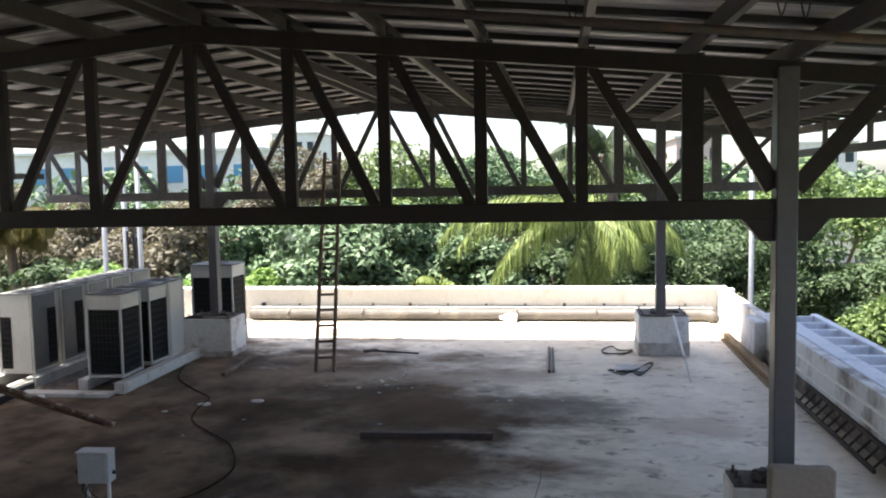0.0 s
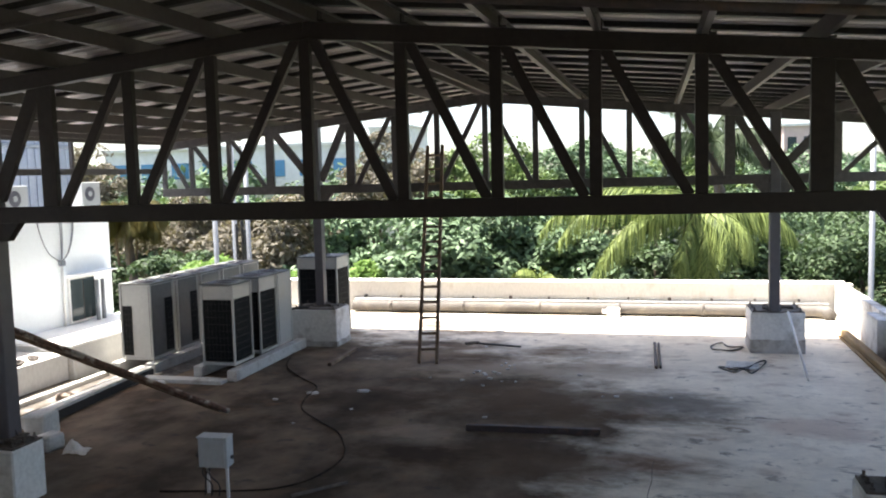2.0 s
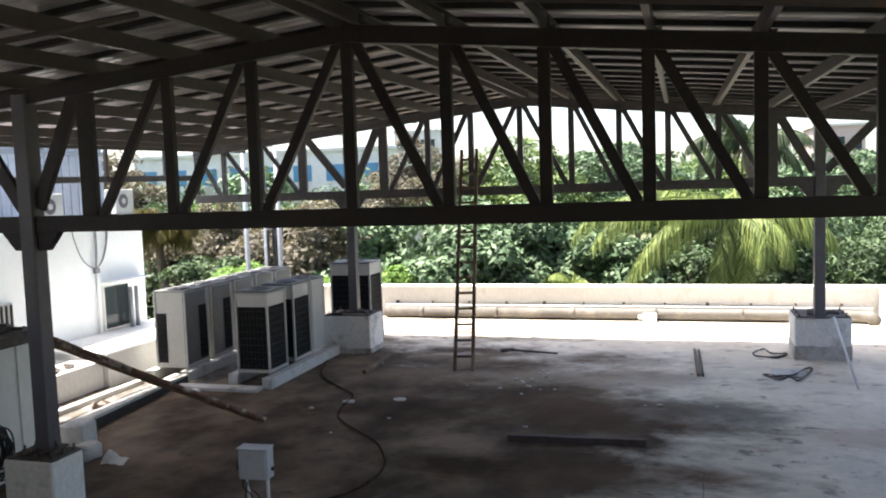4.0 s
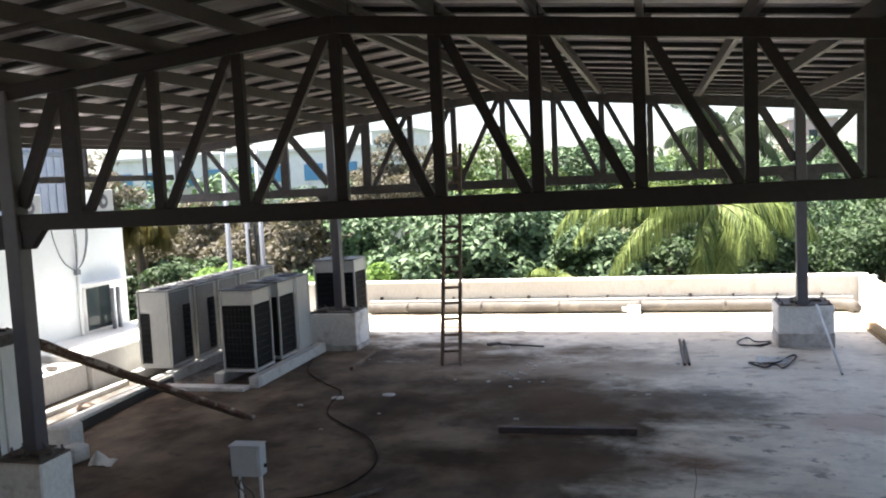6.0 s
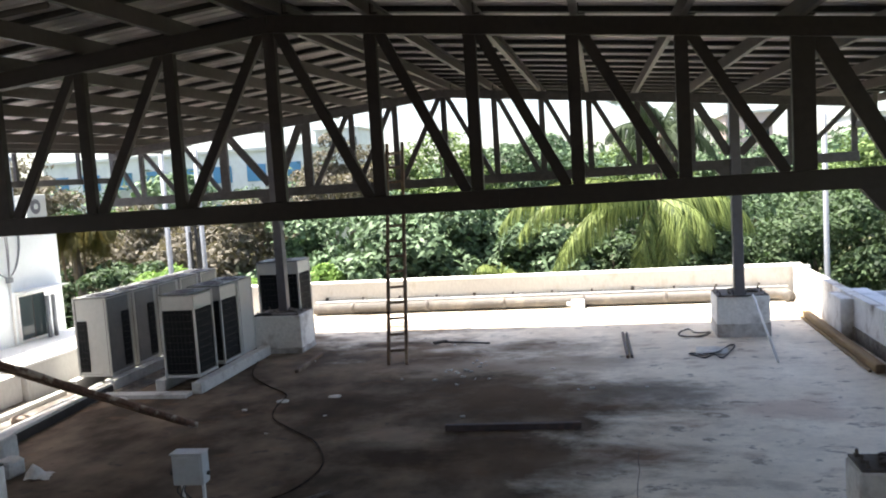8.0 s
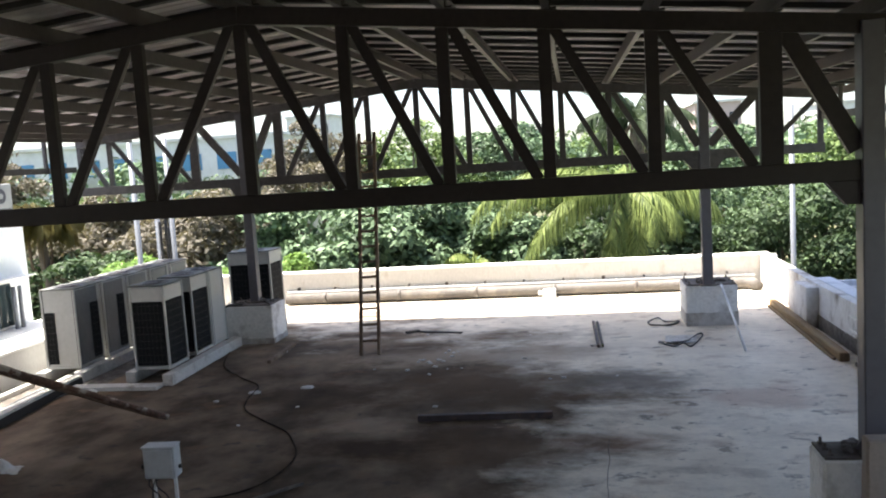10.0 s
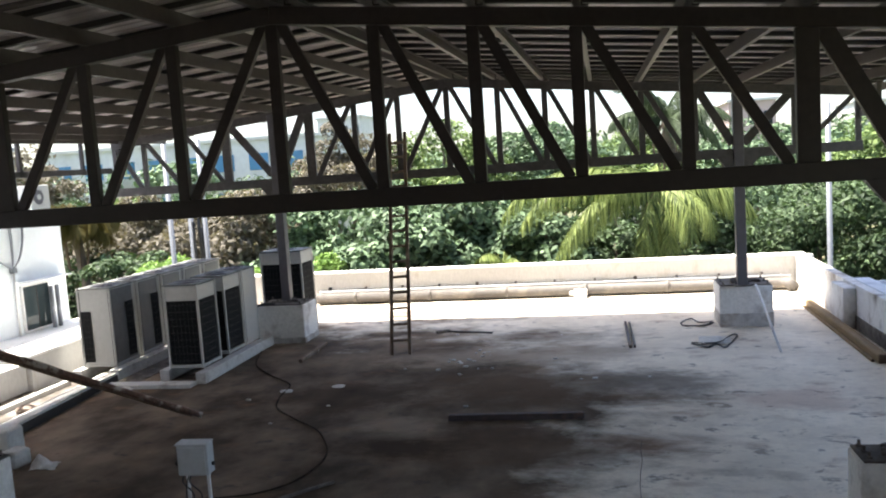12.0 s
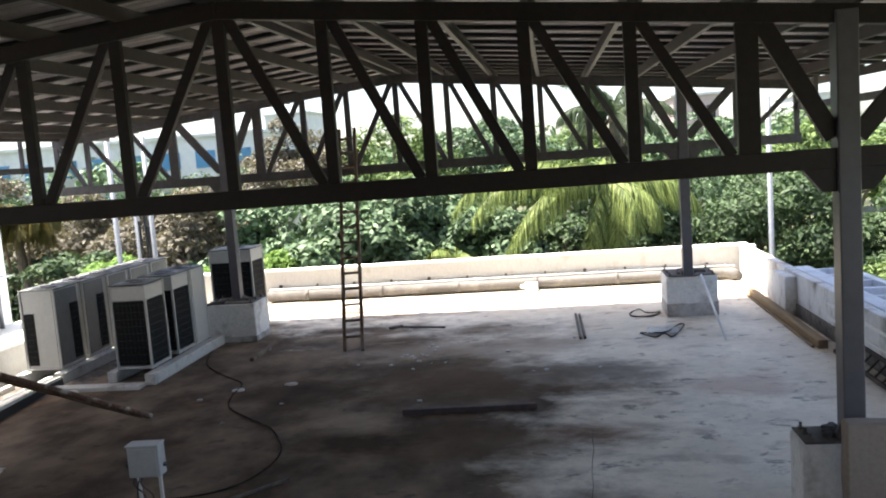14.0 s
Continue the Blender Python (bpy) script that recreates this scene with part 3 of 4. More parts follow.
def eave_frame(side, x, drop=0.0):
    """The long girder that ties the truss ends together, with short posts up to the roof edge."""
    t = thing("eave_girder", (side * x, 0, 0), "long grey steel girder under the roof edge", "girder", "eave girders")
    bm = bmesh.new()
    beam(bm, (0, Y0 + 0.2, 3.86 + drop), (0, 16.4, 3.95 + drop), 0.07, 0.12, 0.004)
    part("rail", bm, HAZESTEEL, t)
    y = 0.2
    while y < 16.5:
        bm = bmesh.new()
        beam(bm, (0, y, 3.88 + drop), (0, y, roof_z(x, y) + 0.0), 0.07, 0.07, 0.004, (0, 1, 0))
        part("post", bm, HAZESTEEL, t)
        y += 1.9


eave_frame(-1, 7.55, -0.09)
eave_frame(1, 7.72)


# ---- air conditioners on their plinths ----
def plinth(x, y0, y1, w=0.19, h=0.20):
    t = thing("plinth_beam", (x, (y0 + y1) / 2, 0), "long whitewashed concrete plinth beam under air conditioners", "plinth", "plinth beams")
    part("beam", boxes(((0, 0, h / 2), (w, y1 - y0, h)), bevel=0.012), PLINTH, t)


for x in (-4.00, -4.82):
    plinth(x, 12.88 if x > -4.5 else 13.12, 15.95)
for x in (-5.87, -6.62):
    plinth(x, 13.2, 18.2)


def grille(parent, axis, at, u0, u1, z0, z1, out):
    """A recessed black coil face behind thin wires, on the side of a unit."""
    def put(u, z, d):
        return (u, at + out * d, z) if axis == "y" else (at + out * d, u, z)
    uc, zc, du, dz = (u0 + u1) / 2, (z0 + z1) / 2, u1 - u0, z1 - z0
    size = (du, 0.012, dz) if axis == "y" else (0.012, du, dz)
    g = part("grille", boxes((put(uc, zc, 0.004), size)), COIL, parent, "black finned coil")
    bm = bmesh.new()
    n = max(3, int(du / 0.07))
    for k in range(n + 1):
        u = u0 + du * k / n
        box(bm, put(u, zc, 0.016), (0.003, 0.003, dz))
    for k in range(9):
        z = z0 + dz * (k + 0.5) / 9
        box(bm, put(uc, z, 0.020), (du, 0.005, 0.005) if axis == "y" else (0.005, du, 0.005))
    part("wire_guard", bm, BATTEN, g)


def outdoor_unit(x, y, z, w, d, h, label, style):
    """A tall air-conditioner cabinet: posts, bands, coil faces and a fan in the top."""
    t = thing("air_conditioner", (x, y, z), label, "air conditioner", "air conditioners on the terrace")
    band = 0.26
    if style == "open":
        part("core", boxes(((0, 0, (h - band) / 2 + 0.05), (w - 0.05, d - 0.05, h - band - 0.05))), COIL, t, "black coil block")
        part("top_band", boxes(((0, 0, h - band / 2 - 0.02), (w - 0.02, d - 0.02, band)), bevel=0.012), UNIT, t)
        grille(t, "y", -d / 2 + 0.022, -w / 2 + 0.06, w / 2 - 0.06, 0.08, h - band - 0.03, -1)
        grille(t, "x", w / 2 - 0.022, -d / 2 + 0.06, d / 2 - 0.06, 0.08, h - band - 0.03, 1)
    else:
        part("casing", boxes(((0, 0, h / 2 + 0.02), (w - 0.02, d - 0.02, h - 0.06)), bevel=0.012), UNIT, t)
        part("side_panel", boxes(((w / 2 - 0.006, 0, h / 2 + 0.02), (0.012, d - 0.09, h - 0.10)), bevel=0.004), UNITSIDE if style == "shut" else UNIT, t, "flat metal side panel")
        if style == "shut":
            grille(t, "y", -d / 2 + 0.006, -w / 2 + 0.06, -w / 2 + 0.25, 0.10, h - 0.42, -1)
        if style == "shut":
            grille(t, "x", w / 2, d / 2 - 0.30, d / 2 - 0.06, 0.12, h - 0.32, 1)
    for sx in (-1, 1):
        for sy in (-1, 1):
            part("corner_post", boxes(((sx * (w / 2 - 0.015), sy * (d / 2 - 0.015), h / 2), (0.04, 0.04, h)), bevel=0.006), UNIT, t)
    if style != "open":
        for x in (-w / 2 + 0.042, w / 2 - 0.042):
            part("seam", boxes(((x, -d / 2 + 0.008, h / 2 + 0.02), (0.010, 0.006, h - 0.08))), BLACK, t, "dark panel seam")
        part("seam", boxes(((w / 2 + 0.001, -d / 2 + 0.042, h / 2 + 0.02), (0.006, 0.012, h - 0.08))), BLACK, t, "dark panel seam")
    part("base_rail", boxes(((0, -d / 2 + 0.02, 0.035), (w - 0.08, 0.05, 0.05)), ((0, d / 2 - 0.02, 0.035), (w - 0.08, 0.05, 0.05)),
                            ((w / 2 - 0.02, 0, 0.035), (0.05, d - 0.08, 0.05)), ((-w / 2 + 0.02, 0, 0.035), (0.05, d - 0.08, 0.05)), bevel=0.005), UNIT, t)
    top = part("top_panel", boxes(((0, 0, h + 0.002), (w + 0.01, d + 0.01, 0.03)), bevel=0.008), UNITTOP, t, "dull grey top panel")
    bm = bmesh.new()
    for r in (0.25, 0.19, 0.13, 0.07):
        tube(bm, [(r * math.cos(a * math.pi / 12), r * math.sin(a * math.pi / 12), h + 0.020) for a in range(25)], 0.006, 5, False)
    for k in range(8):
        a = k * math.pi / 4
        tube(bm, [(0.05 * math.cos(a), 0.05 * math.sin(a), h + 0.020), (0.26 * math.cos(a), 0.26 * math.sin(a), h + 0.020)], 0.005, 5)
    part("fan_guard", bm, COLUMN, top)
    bm = bmesh.new()
    tube(bm, [(0, 0, h + 0.012), (0, 0, h + 0.0185)], 0.26, 24)
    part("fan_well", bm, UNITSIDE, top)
    return t


OPEN = "white air conditioner with black coil sides on plinths"
SHUT = "white air conditioner with grey metal side panel darkened for shade"
outdoor_unit(-4.43, 13.58, 0.20, 0.66, 0.72, 1.50, OPEN, "open")
outdoor_unit(-4.43, 14.63, 0.20, 0.66, 0.74, 1.50, OPEN, "open")
outdoor_unit(-4.43, 15.37, 0.20, 0.66, 0.66, 1.50, "white air conditioner seen from its plain side", "plain")
for k in range(5):
    outdoor_unit(-6.28, 13.80 + k * 0.92, 0.20, 0.68, 0.76, 1.47, SHUT, "shut")
plinth(-3.78, 17.05, 18.1, 0.2, 0.30)
plinth(-4.45, 17.05, 18.1, 0.2, 0.30)
outdoor_unit(-4.08, 17.45, 0.30, 0.96, 0.76, 1.53, "white air conditioner with black coil behind a column", "open")


def bent_pipe(name, points, r, mat, label, category, group=""):
    t = thing(name, (0, 0, 0), label, category, group)
    part("run", tube(bmesh.new(), smooth_line(points, 8), r, 8), mat, t, smooth=True)
    return t


bent_pipe("insulated_pipe", [(-4.55, 15.74, 0.40), (-4.40, 15.80, 0.42), (-4.30, 15.88, 0.60), (-4.24, 15.93, 0.80), (-4.05, 15.97, 0.86), (-3.85, 16.02, 0.845)], 0.026, BLACK, "black insulated pipe beside the pedestal", "pipe", "insulated pipes")
bent_pipe("insulated_pipe", [(-4.50, 15.74, 0.30), (-4.30, 15.84, 0.33), (-4.22, 15.88, 0.25), (-4.20, 15.88, 0.03)], 0.030, BLACK, "black insulated pipe stub at the units", "pipe", "insulated pipes")
for x, y, z in ((-4.25, 15.83, 0.36), (-4.34, 15.80, 0.46)):
    v = thing("pipe_valve", (x, y, z), "small white pipe valve on a black insulated pipe", "valve", "pipe valves")
    part("cap", tube(bmesh.new(), [(0, 0, 0), (0.02, -0.06, 0.02)], 0.032, 8), PLASTIC, v)

# flat boards and the kerb beside the units
b = thing("floor_board", (-4.95, 12.74, 0), "grey cement board lying before the units", "board")
part("board", boxes(((0, 0, 0.035), (1.76, 0.26, 0.07)), bevel=0.008), PLINTH, b)
k = bmesh.new()
beam(k, (-5.62, 9.75, 0.09), (-5.89, 13.10, 0.09), 0.26, 0.18, 0.012)
structure("kerb", k, PLINTH, "whitewashed drain kerb along the floor")
# the kerb's wet side and its shadow, drawn as one black strip
kf = bmesh.new()
beam(kf, (-5.480, 9.76, 0.068), (-5.750, 13.11, 0.068), 0.02, 0.135, 0.004)
structure("kerb_side_shade", kf, BLACK, "black strip for the wet kerb side in shade")
k = bmesh.new()
box(k, (-6.63, 10.75, 0.05), (0.12, 4.4, 0.10), 0.01)
structure("drain_edge", k, PLASTER, "low cream drain edge")
for (x, y, s, a, mat, label) in ((-6.2, 11.3, 0.13, 20, BEIGE, "broken brown brick in the drain"), (-6.05, 12.3, 0.10, 50, PLASTER, "small lump of plaster"),
                                 (-5.2, 12.45, 0.09, 10, CLOTH, "scrap of white plaster")):
    t = thing("rubble_lump", (x, y, 0), label, "rubble", "rubble lumps", turn=a)
    bm = bmesh.new()
    bmesh.ops.create_icosphere(bm, subdivisions=2, radius=1)
    rnd = random.Random(int(x * 100))
    for v in bm.verts:
        v.co = Vector((v.co.x * s * 1.5, v.co.y * s, max(0.0, v.co.z * s * 0.55 + s * 0.45))) * rnd.uniform(0.88, 1.1)
    part("lump", bm, mat, t)


for k, (x, y, r) in enumerate(((-7.30, 11.85, 0.075), (-7.36, 11.6, 0.06), (-7.26, 11.4, 0.09))):
    t = thing("rubble_lump", (x, y, 0.519), "dark stone lying on the low ledge", "rubble", "rubble lumps", turn=40 * k)
    bm = bmesh.new()
    bmesh.ops.create_icosphere(bm, subdivisions=2, radius=r)
    for v in bm.verts:
        v.co = Vector((v.co.x * 1.4, v.co.y, max(0.0, v.co.z * 0.7 + r * 0.5))) * (1 + 0.5 * noise.noise(v.co * 15))
    part("lump", bm, COPING, t)


# ---- cream wall beside the column, coil, pole ----
structure("wall_west", span((-5.25, 1.5, 0.0), (-5.05, 8.62, 1.70), 0.008), CREAM, "cream plastered stub wall")
structure("wall_pilaster", span((-5.22, 8.34, 0.0), (-5.02, 8.66, 1.70), 0.008), CREAM, "pale pilaster at the wall's end")
cp = bmesh.new()
box(cp, (-5.22, 5.1, 1.775), (0.62, 7.3, 0.15), 0.015)
structure("wall_coping", cp, COPING, "dark weathered coping slab")


def cable_coil(x, y, z):
    t = thing("cable_coil", (x, y, z), "coil of black cable hung on a wall", "cable coil")
    rnd = random.Random(3)
    for k in range(15):
        r, dz, dy = rnd.uniform(0.15, 0.29), rnd.uniform(-0.06, 0.05), rnd.uniform(-0.05, 0.05)
        pts = []
        for a in range(25):
            ang = a * math.pi / 12
            pts.append((0.03 + 0.008 * k + 0.015 * math.sin(3 * ang + k), dy + r * 0.75 * math.cos(ang), dz - 0.28 + r * 1.25 * math.sin(ang)))
        part("loop", tube(bmesh.new(), pts, 0.011, 6, False), BLACK, t, smooth=True)
    part("hook", tube(bmesh.new(), [(-0.03, 0, 0.03), (0.12, 0, 0.03), (0.15, 0.0, 0.07)], 0.008, 6), RUST, t)
    for dy in (-0.12, 0.14):
        part("tail", tube(bmesh.new(), smooth_line([(0.05, dy, -0.5), (0.05, dy * 1.1, -0.65), (0.04, dy * 0.9, -0.78)]), 0.0085, 6), BLACK, t, smooth=True)


cable_coil(-5.02, 7.84, 0.72)


def pole(a, b, r, mat, label, name="scaffold_pole", cat="pole"):
    a, b = Vector(a), Vector(b)
    t = thing(name, a, label, cat)
    n = 14
    rnd = random.Random(11)
    pts = [(b - a) * (i / n) + Vector((rnd.uniform(-1, 1), rnd.uniform(-1, 1), rnd.uniform(-1, 1))) * r * 0.12 for i in range(n + 1)]
    part("shaft", tube(bmesh.new(), pts, [r * rnd.uniform(0.92, 1.06) for _ in pts], 10), mat, t, smooth=True)
    return t


pole((-2.99, 10.93, 0.06), (-5.25, 8.70, 1.835), 0.043, RUSTPOLE, "long rusty pole leaning from floor to wall top")
pole((-3.16, 11.00, 0.045), (-5.30, 8.81, 1.72), 0.036, DARKWOOD, "weathered pole lying beside a rusty one")
bent_pipe("black_cable", [(-5.08, 8.52, 1.87), (-5.2, 8.3, 1.88), (-5.32, 8.0, 1.87), (-5.2, 7.6, 1.868), (-5.3, 7.0, 1.868), (-5.25, 6.2, 1.868)], 0.02, BLACK, "black cable lying along the coping", "cable")
t = thing("rag_bundle", (-5.2, 8.25, 1.85), "dark rag bundle on the coping", "rags")
bm = bmesh.new()
bmesh.ops.create_icosphere(bm, subdivisions=3, radius=0.13)
for v in bm.verts:
    v.co = Vector((v.co.x * 0.9, v.co.y * 1.5, max(0.0, v.co.z * 0.55 + 0.05))) * (1 + 0.35 * noise.noise(v.co * 18))
part("rag", bm, BLACK, t)

for (x, y, w, d, h, a, label) in ((-4.98, 9.30, 0.34, 0.36, 0.42, 4, "rough whitewashed concrete block"), (-4.62, 9.02, 0.26, 0.30, 0.22, -8, "low grey concrete block")):
    t = thing("concrete_block", (x, y, 0), label, "block", "loose concrete blocks", turn=a)
    bm = bmesh.new()
    box(bm, (0, 0, h / 2), (w, d, h), 0.03)
    bmesh.ops.subdivide_edges(bm, edges=bm.edges[:], cuts=2, use_grid_fill=True)
    for v in bm.verts:
        if v.co.z > 0.02:
            v.co += Vector((1, 1, 1)) * 0.012 * noise.noise(v.co * 9 + Vector((x, y, 0)))
    part("block", bm, PLINTH, t)
t = thing("sack", (-4.16, 8.97, 0), "crumpled white sack on the floor", "sack", turn=20)
bm = bmesh.new()
bmesh.ops.create_grid(bm, x_segments=16, y_segments=12, size=0.5)
for v in bm.verts:
    x, y = v.co.x * 0.30, v.co.y * 0.28
    v.co = Vector((x, y, max(0.008, 0.17 * math.exp(-((x + 0.06) ** 2 / 0.010 + y * y / 0.012)) + 0.05 * abs(noise.noise(Vector((x * 9, y * 9, 2)))))))
ob = part("cloth", bm, CLOTH, t)
sol = ob.modifiers.new("thick", "SOLIDIFY")
sol.thickness = 0.006


# ---- switch box on its stand ----
t = thing("switch_box", (-1.48, 7.95, -0.03), "grey metal switch box on thin legs", "electrical box", turn=3)
bx = part("cabinet", boxes(((0, 0, 0.55), (0.35, 0.17, 0.345)), bevel=0.01), BOXGREY, t)
part("door", boxes(((-0.005, -0.088, 0.545), (0.31, 0.012, 0.30)), bevel=0.004), BOXGREY, bx)
part("roof_lip", boxes(((0, -0.01, 0.728), (0.37, 0.19, 0.014)), bevel=0.004), BOXGREY, bx)
part("cable_gland", tube(bmesh.new(), [(-0.175, -0.02, 0.50), (-0.22, -0.02, 0.50)], 0.028, 10), BLACK, bx)
part("cable_gland", tube(bmesh.new(), [(0.175, 0.02, 0.48), (0.20, 0.02, 0.48)], 0.022, 10), BLACK, bx)
for x, y in ((0.10, 0.06), (0.155, -0.05), (-0.14, 0.06)):
    part("leg", boxes(((x, y, 0.21), (0.03, 0.03, 0.42)), bevel=0.003), PLASTIC, t)
for x0, x1 in ((-0.10, -0.05), (-0.05, -0.13), (-0.02, 0.04)):
    part("wire", tube(bmesh.new(), smooth_line([(x0, -0.03, 0.42), (x0 - 0.05, -0.05, 0.30), (x1, -0.03, 0.16), (x1 - 0.02, -0.02, 0.012)]), 0.008, 6), BLACK, t, smooth=True)


# ---- ladder ----
def ladder(foot, head, w, rungs, mat, label):
    foot, head = Vector(foot), Vector(head)
    t = thing("ladder", foot, label, "ladder", "ladders")
    up = head - foot
    across = Vector((1, 0, 0)) if abs(up.x) < abs(up.y) + abs(up.z) * 0.2 else Vector((0, 1, 0))
    across = (across - up.normalized() * across.dot(up.normalized())).normalized()
    lean = across.cross(up.normalized())
    for s in (-1, 1):
        bm = bmesh.new()
        beam(bm, across * s * w / 2 * 1.04, up + across * s * w / 2 * 0.94, 0.062, 0.07, 0.006, lean)
        part("rail", bm, mat, t)
    for k in range(rungs):
        p = up * ((k + 0.9) / (rungs + 0.6))
        part("rung", tube(bmesh.new(), [p - across * w / 2, p + across * w / 2], 0.026, 8), mat, t)
    return t


ladder((-0.875, 14.77, 0.0), (-1.04, 16.37, 4.22), 0.335, 14, DARKWOOD, "weathered wooden ladder leaning on a truss")
# a second ladder lying along the side parapet
lying = thing("ladder", (7.15, 9.85, 0), "dark rusty ladder lying along the parapet", "ladder", "ladders")
for x, z in ((0.08, 0.04), (0.29, 0.24)):
    bm = bmesh.new()
    beam(bm, (x, 0, z), (x + 0.01, 3.35, z), 0.045, 0.06, 0.006)
    part("rail", bm, RUSTDARK, lying)
for k in range(12):
    part("rung", tube(bmesh.new(), [(0.11, 0.12 + k * 0.28, 0.04), (0.30, 0.12 + k * 0.28, 0.24)], 0.016, 8), RUSTDARK, lying)


# ---- things on the floor ----
def plank(name, a, b, w, h, mat, label, cat, group=""):
    a, b = Vector(a), Vector(b)
    t = thing(name, a, label, cat, group)
    bm = bmesh.new()
    beam(bm, Vector((0, 0, h / 2)), b - a + Vector((0, 0, h / 2)), w, h, min(w, h) * 0.12)
    part("length", bm, mat, t)
    return t


bar = thing("steel_tube", (0.78, 10.80, 0), "grey square steel tube lying on the floor", "steel tube")
bm = bmesh.new()
beam(bm, (0, 0, 0.045), (1.84, 0.09, 0.045), 0.09, 0.09, 0.008)
part("tube", bm, TUBE, bar)
# shade inside the tube, put on its solid end as a black plate
part("mouth_shade", boxes(((1.843, 0.09, 0.045), (0.006, 0.07, 0.07))), COIL, bar, "black plate for the shade in the tube's end")
plank("steel_offcut", (3.37, 14.92, 0), (3.34, 17.15, 0), 0.05, 0.05, TUBE, "grey steel length lying on the floor", "offcut", "offcuts")
plank("steel_offcut", (3.45, 14.94, 0), (3.42, 17.10, 0), 0.04, 0.05, STEEL, "dark steel length lying on the floor", "offcut", "offcuts")
plank("wood_offcut", (-2.70, 14.28, 0), (-2.72, 15.78, 0), 0.08, 0.07, DARKWOOD, "short brown timber lying on the floor", "timber")
plank("wood_offcut", (-0.35, 16.75, 0), (0.65, 16.50, 0), 0.06, 0.03, BLACK, "dark strip lying on the floor", "timber")
plank("wood_offcut", (-0.55, 16.62, 0), (-0.30, 16.80, 0), 0.10, 0.05, COPING, "dark chunk lying on the floor", "timber")
plank("wood_offcut", (-0.62, 8.05, 0), (-0.14, 8.57, 0), 0.035, 0.03, COPING, "thin dark strip lying on the floor", "timber")
for x, y0, y1, w, h, label in ((7.045, 13.62, 18.40, 0.05, 0.04, "thin timber strip beside a thick timber"), (7.165, 13.50, 18.45, 0.155, 0.15, "thick yellowish timber lying along the parapet")):
    log = plank("timber_length", (x, y0, 0), (x + 0.05, y1, 0), w, h, YELLOWWOOD, label, "timber", "timber along the parapet")
    part("sawn_end", boxes(((0, -0.003, h / 2), (w * 0.92, 0.008, h * 0.92)), bevel=0.002), DARKWOOD, log, "dark sawn end")
rod = thing("white_rod", (5.83, 14.36, 0.018), "thin white plastic pipe leaning on a pedestal", "pipe")
part("rod", tube(bmesh.new(), [(0, 0, 0), (-0.01, 2.16, 0.80)], 0.022, 8), PLASTIC, rod, smooth=True)

hose = thing("cable_on_floor", (0, 0, 0), "dark cable snaking over the floor", "cable")
line = [(-4, 15.6, 0.015), (-3.55, 14.2, 0.015), (-2.88, 13.33, 0.015), (-2.3, 12.72, 0.015), (-2.19, 12, 0.015), (-1.98, 11.39, 0.015), (-1.48, 10.85, 0.015), (-1, 10.39, 0.015), (-0.7, 9.88, 0.015), (-0.54, 9.48, 0.015), (-0.51, 9.05, 0.015), (-0.62, 8.57, 0.015), (-0.85, 8.27, 0.015), (-1.23, 8.1, 0.015), (-2.2, 7.9, 0.015)]
part("cable", tube(bmesh.new(), smooth_line(line, 8), 0.0115, 7), OLDCABLE, hose, smooth=True)


strap = thing("strapping", (4.72, 16.85, 0), "black strapping lying in a loop on the floor", "strapping", "loose strapping")
for k, r in enumerate((0.013, 0.010, 0.009)):
    d = 0.03 * k
    part("loop", tube(bmesh.new(), smooth_line([(-0.29, 0.05 - d, 0.02), (-0.22, 0.30 - d, 0.02), (-0.05, 0.36 + d, 0.05), (0.05, 0.12 - d, 0.03), (0.34, 0.10 + d, 0.02),
                                                (0.12, -0.22 + d, 0.02), (-0.24, -0.14 - d, 0.02), (-0.29, 0.05 + d, 0.03)], 6), r, 6), BLACK, strap, smooth=True)
strap = thing("strapping", (4.88, 15.1, 0), "black strapping bent round a clear film", "strapping", "loose strapping")
for k, r in enumerate((0.013, 0.010)):
    d = 0.035 * k
    part("loop", tube(bmesh.new(), smooth_line([(-0.42, 0.02 + d, 0.02), (-0.20, -0.30 - d, 0.02), (-0.02, -0.20 - d, 0.05), (0.12, -0.34 + d, 0.02), (0.44, 0.55 - d, 0.02),
                                                (0.36, 0.60 - d, 0.03), (0.02, -0.06 + d, 0.04), (-0.40, 0.06, 0.02)], 6), r, 6), BLACK, strap, smooth=True)
film = bmesh.new()
bmesh.ops.create_grid(film, x_segments=12, y_segments=10, size=0.5)
for v in film.verts:
    x, y = v.co.x * 0.56, v.co.y * 0.62
    v.co = Vector((x + 0.12 * y, y + 0.22, 0.022 + 0.05 * abs(noise.noise(Vector((x * 7, y * 7, 4))))))
film_ob = part("film", film, FILM, strap, "crumpled pale plastic film")
film_ob.modifiers.new("thick", "SOLIDIFY").thickness = 0.004
rnd = random.Random(21)
for k in range(34):
    x, y = (rnd.gauss(0.5, 0.28), rnd.gauss(14.1, 0.5)) if k < 18 else (rnd.uniform(-3.2, 4.5), rnd.uniform(9.5, 16.5))
    s = rnd.uniform(0.02, 0.055)
    t = thing("debris_chip", (x, y, 0), "pale chip of plaster on the floor", "debris", "plaster chips", turn=rnd.uniform(0, 180))
    bm = bmesh.new()
    box(bm, (0, 0, s * 0.22), (s * 1.6, s, s * 0.44), s * 0.14)
    part("chip", bm, PLINTH if k % 3 else CLOTH, t)
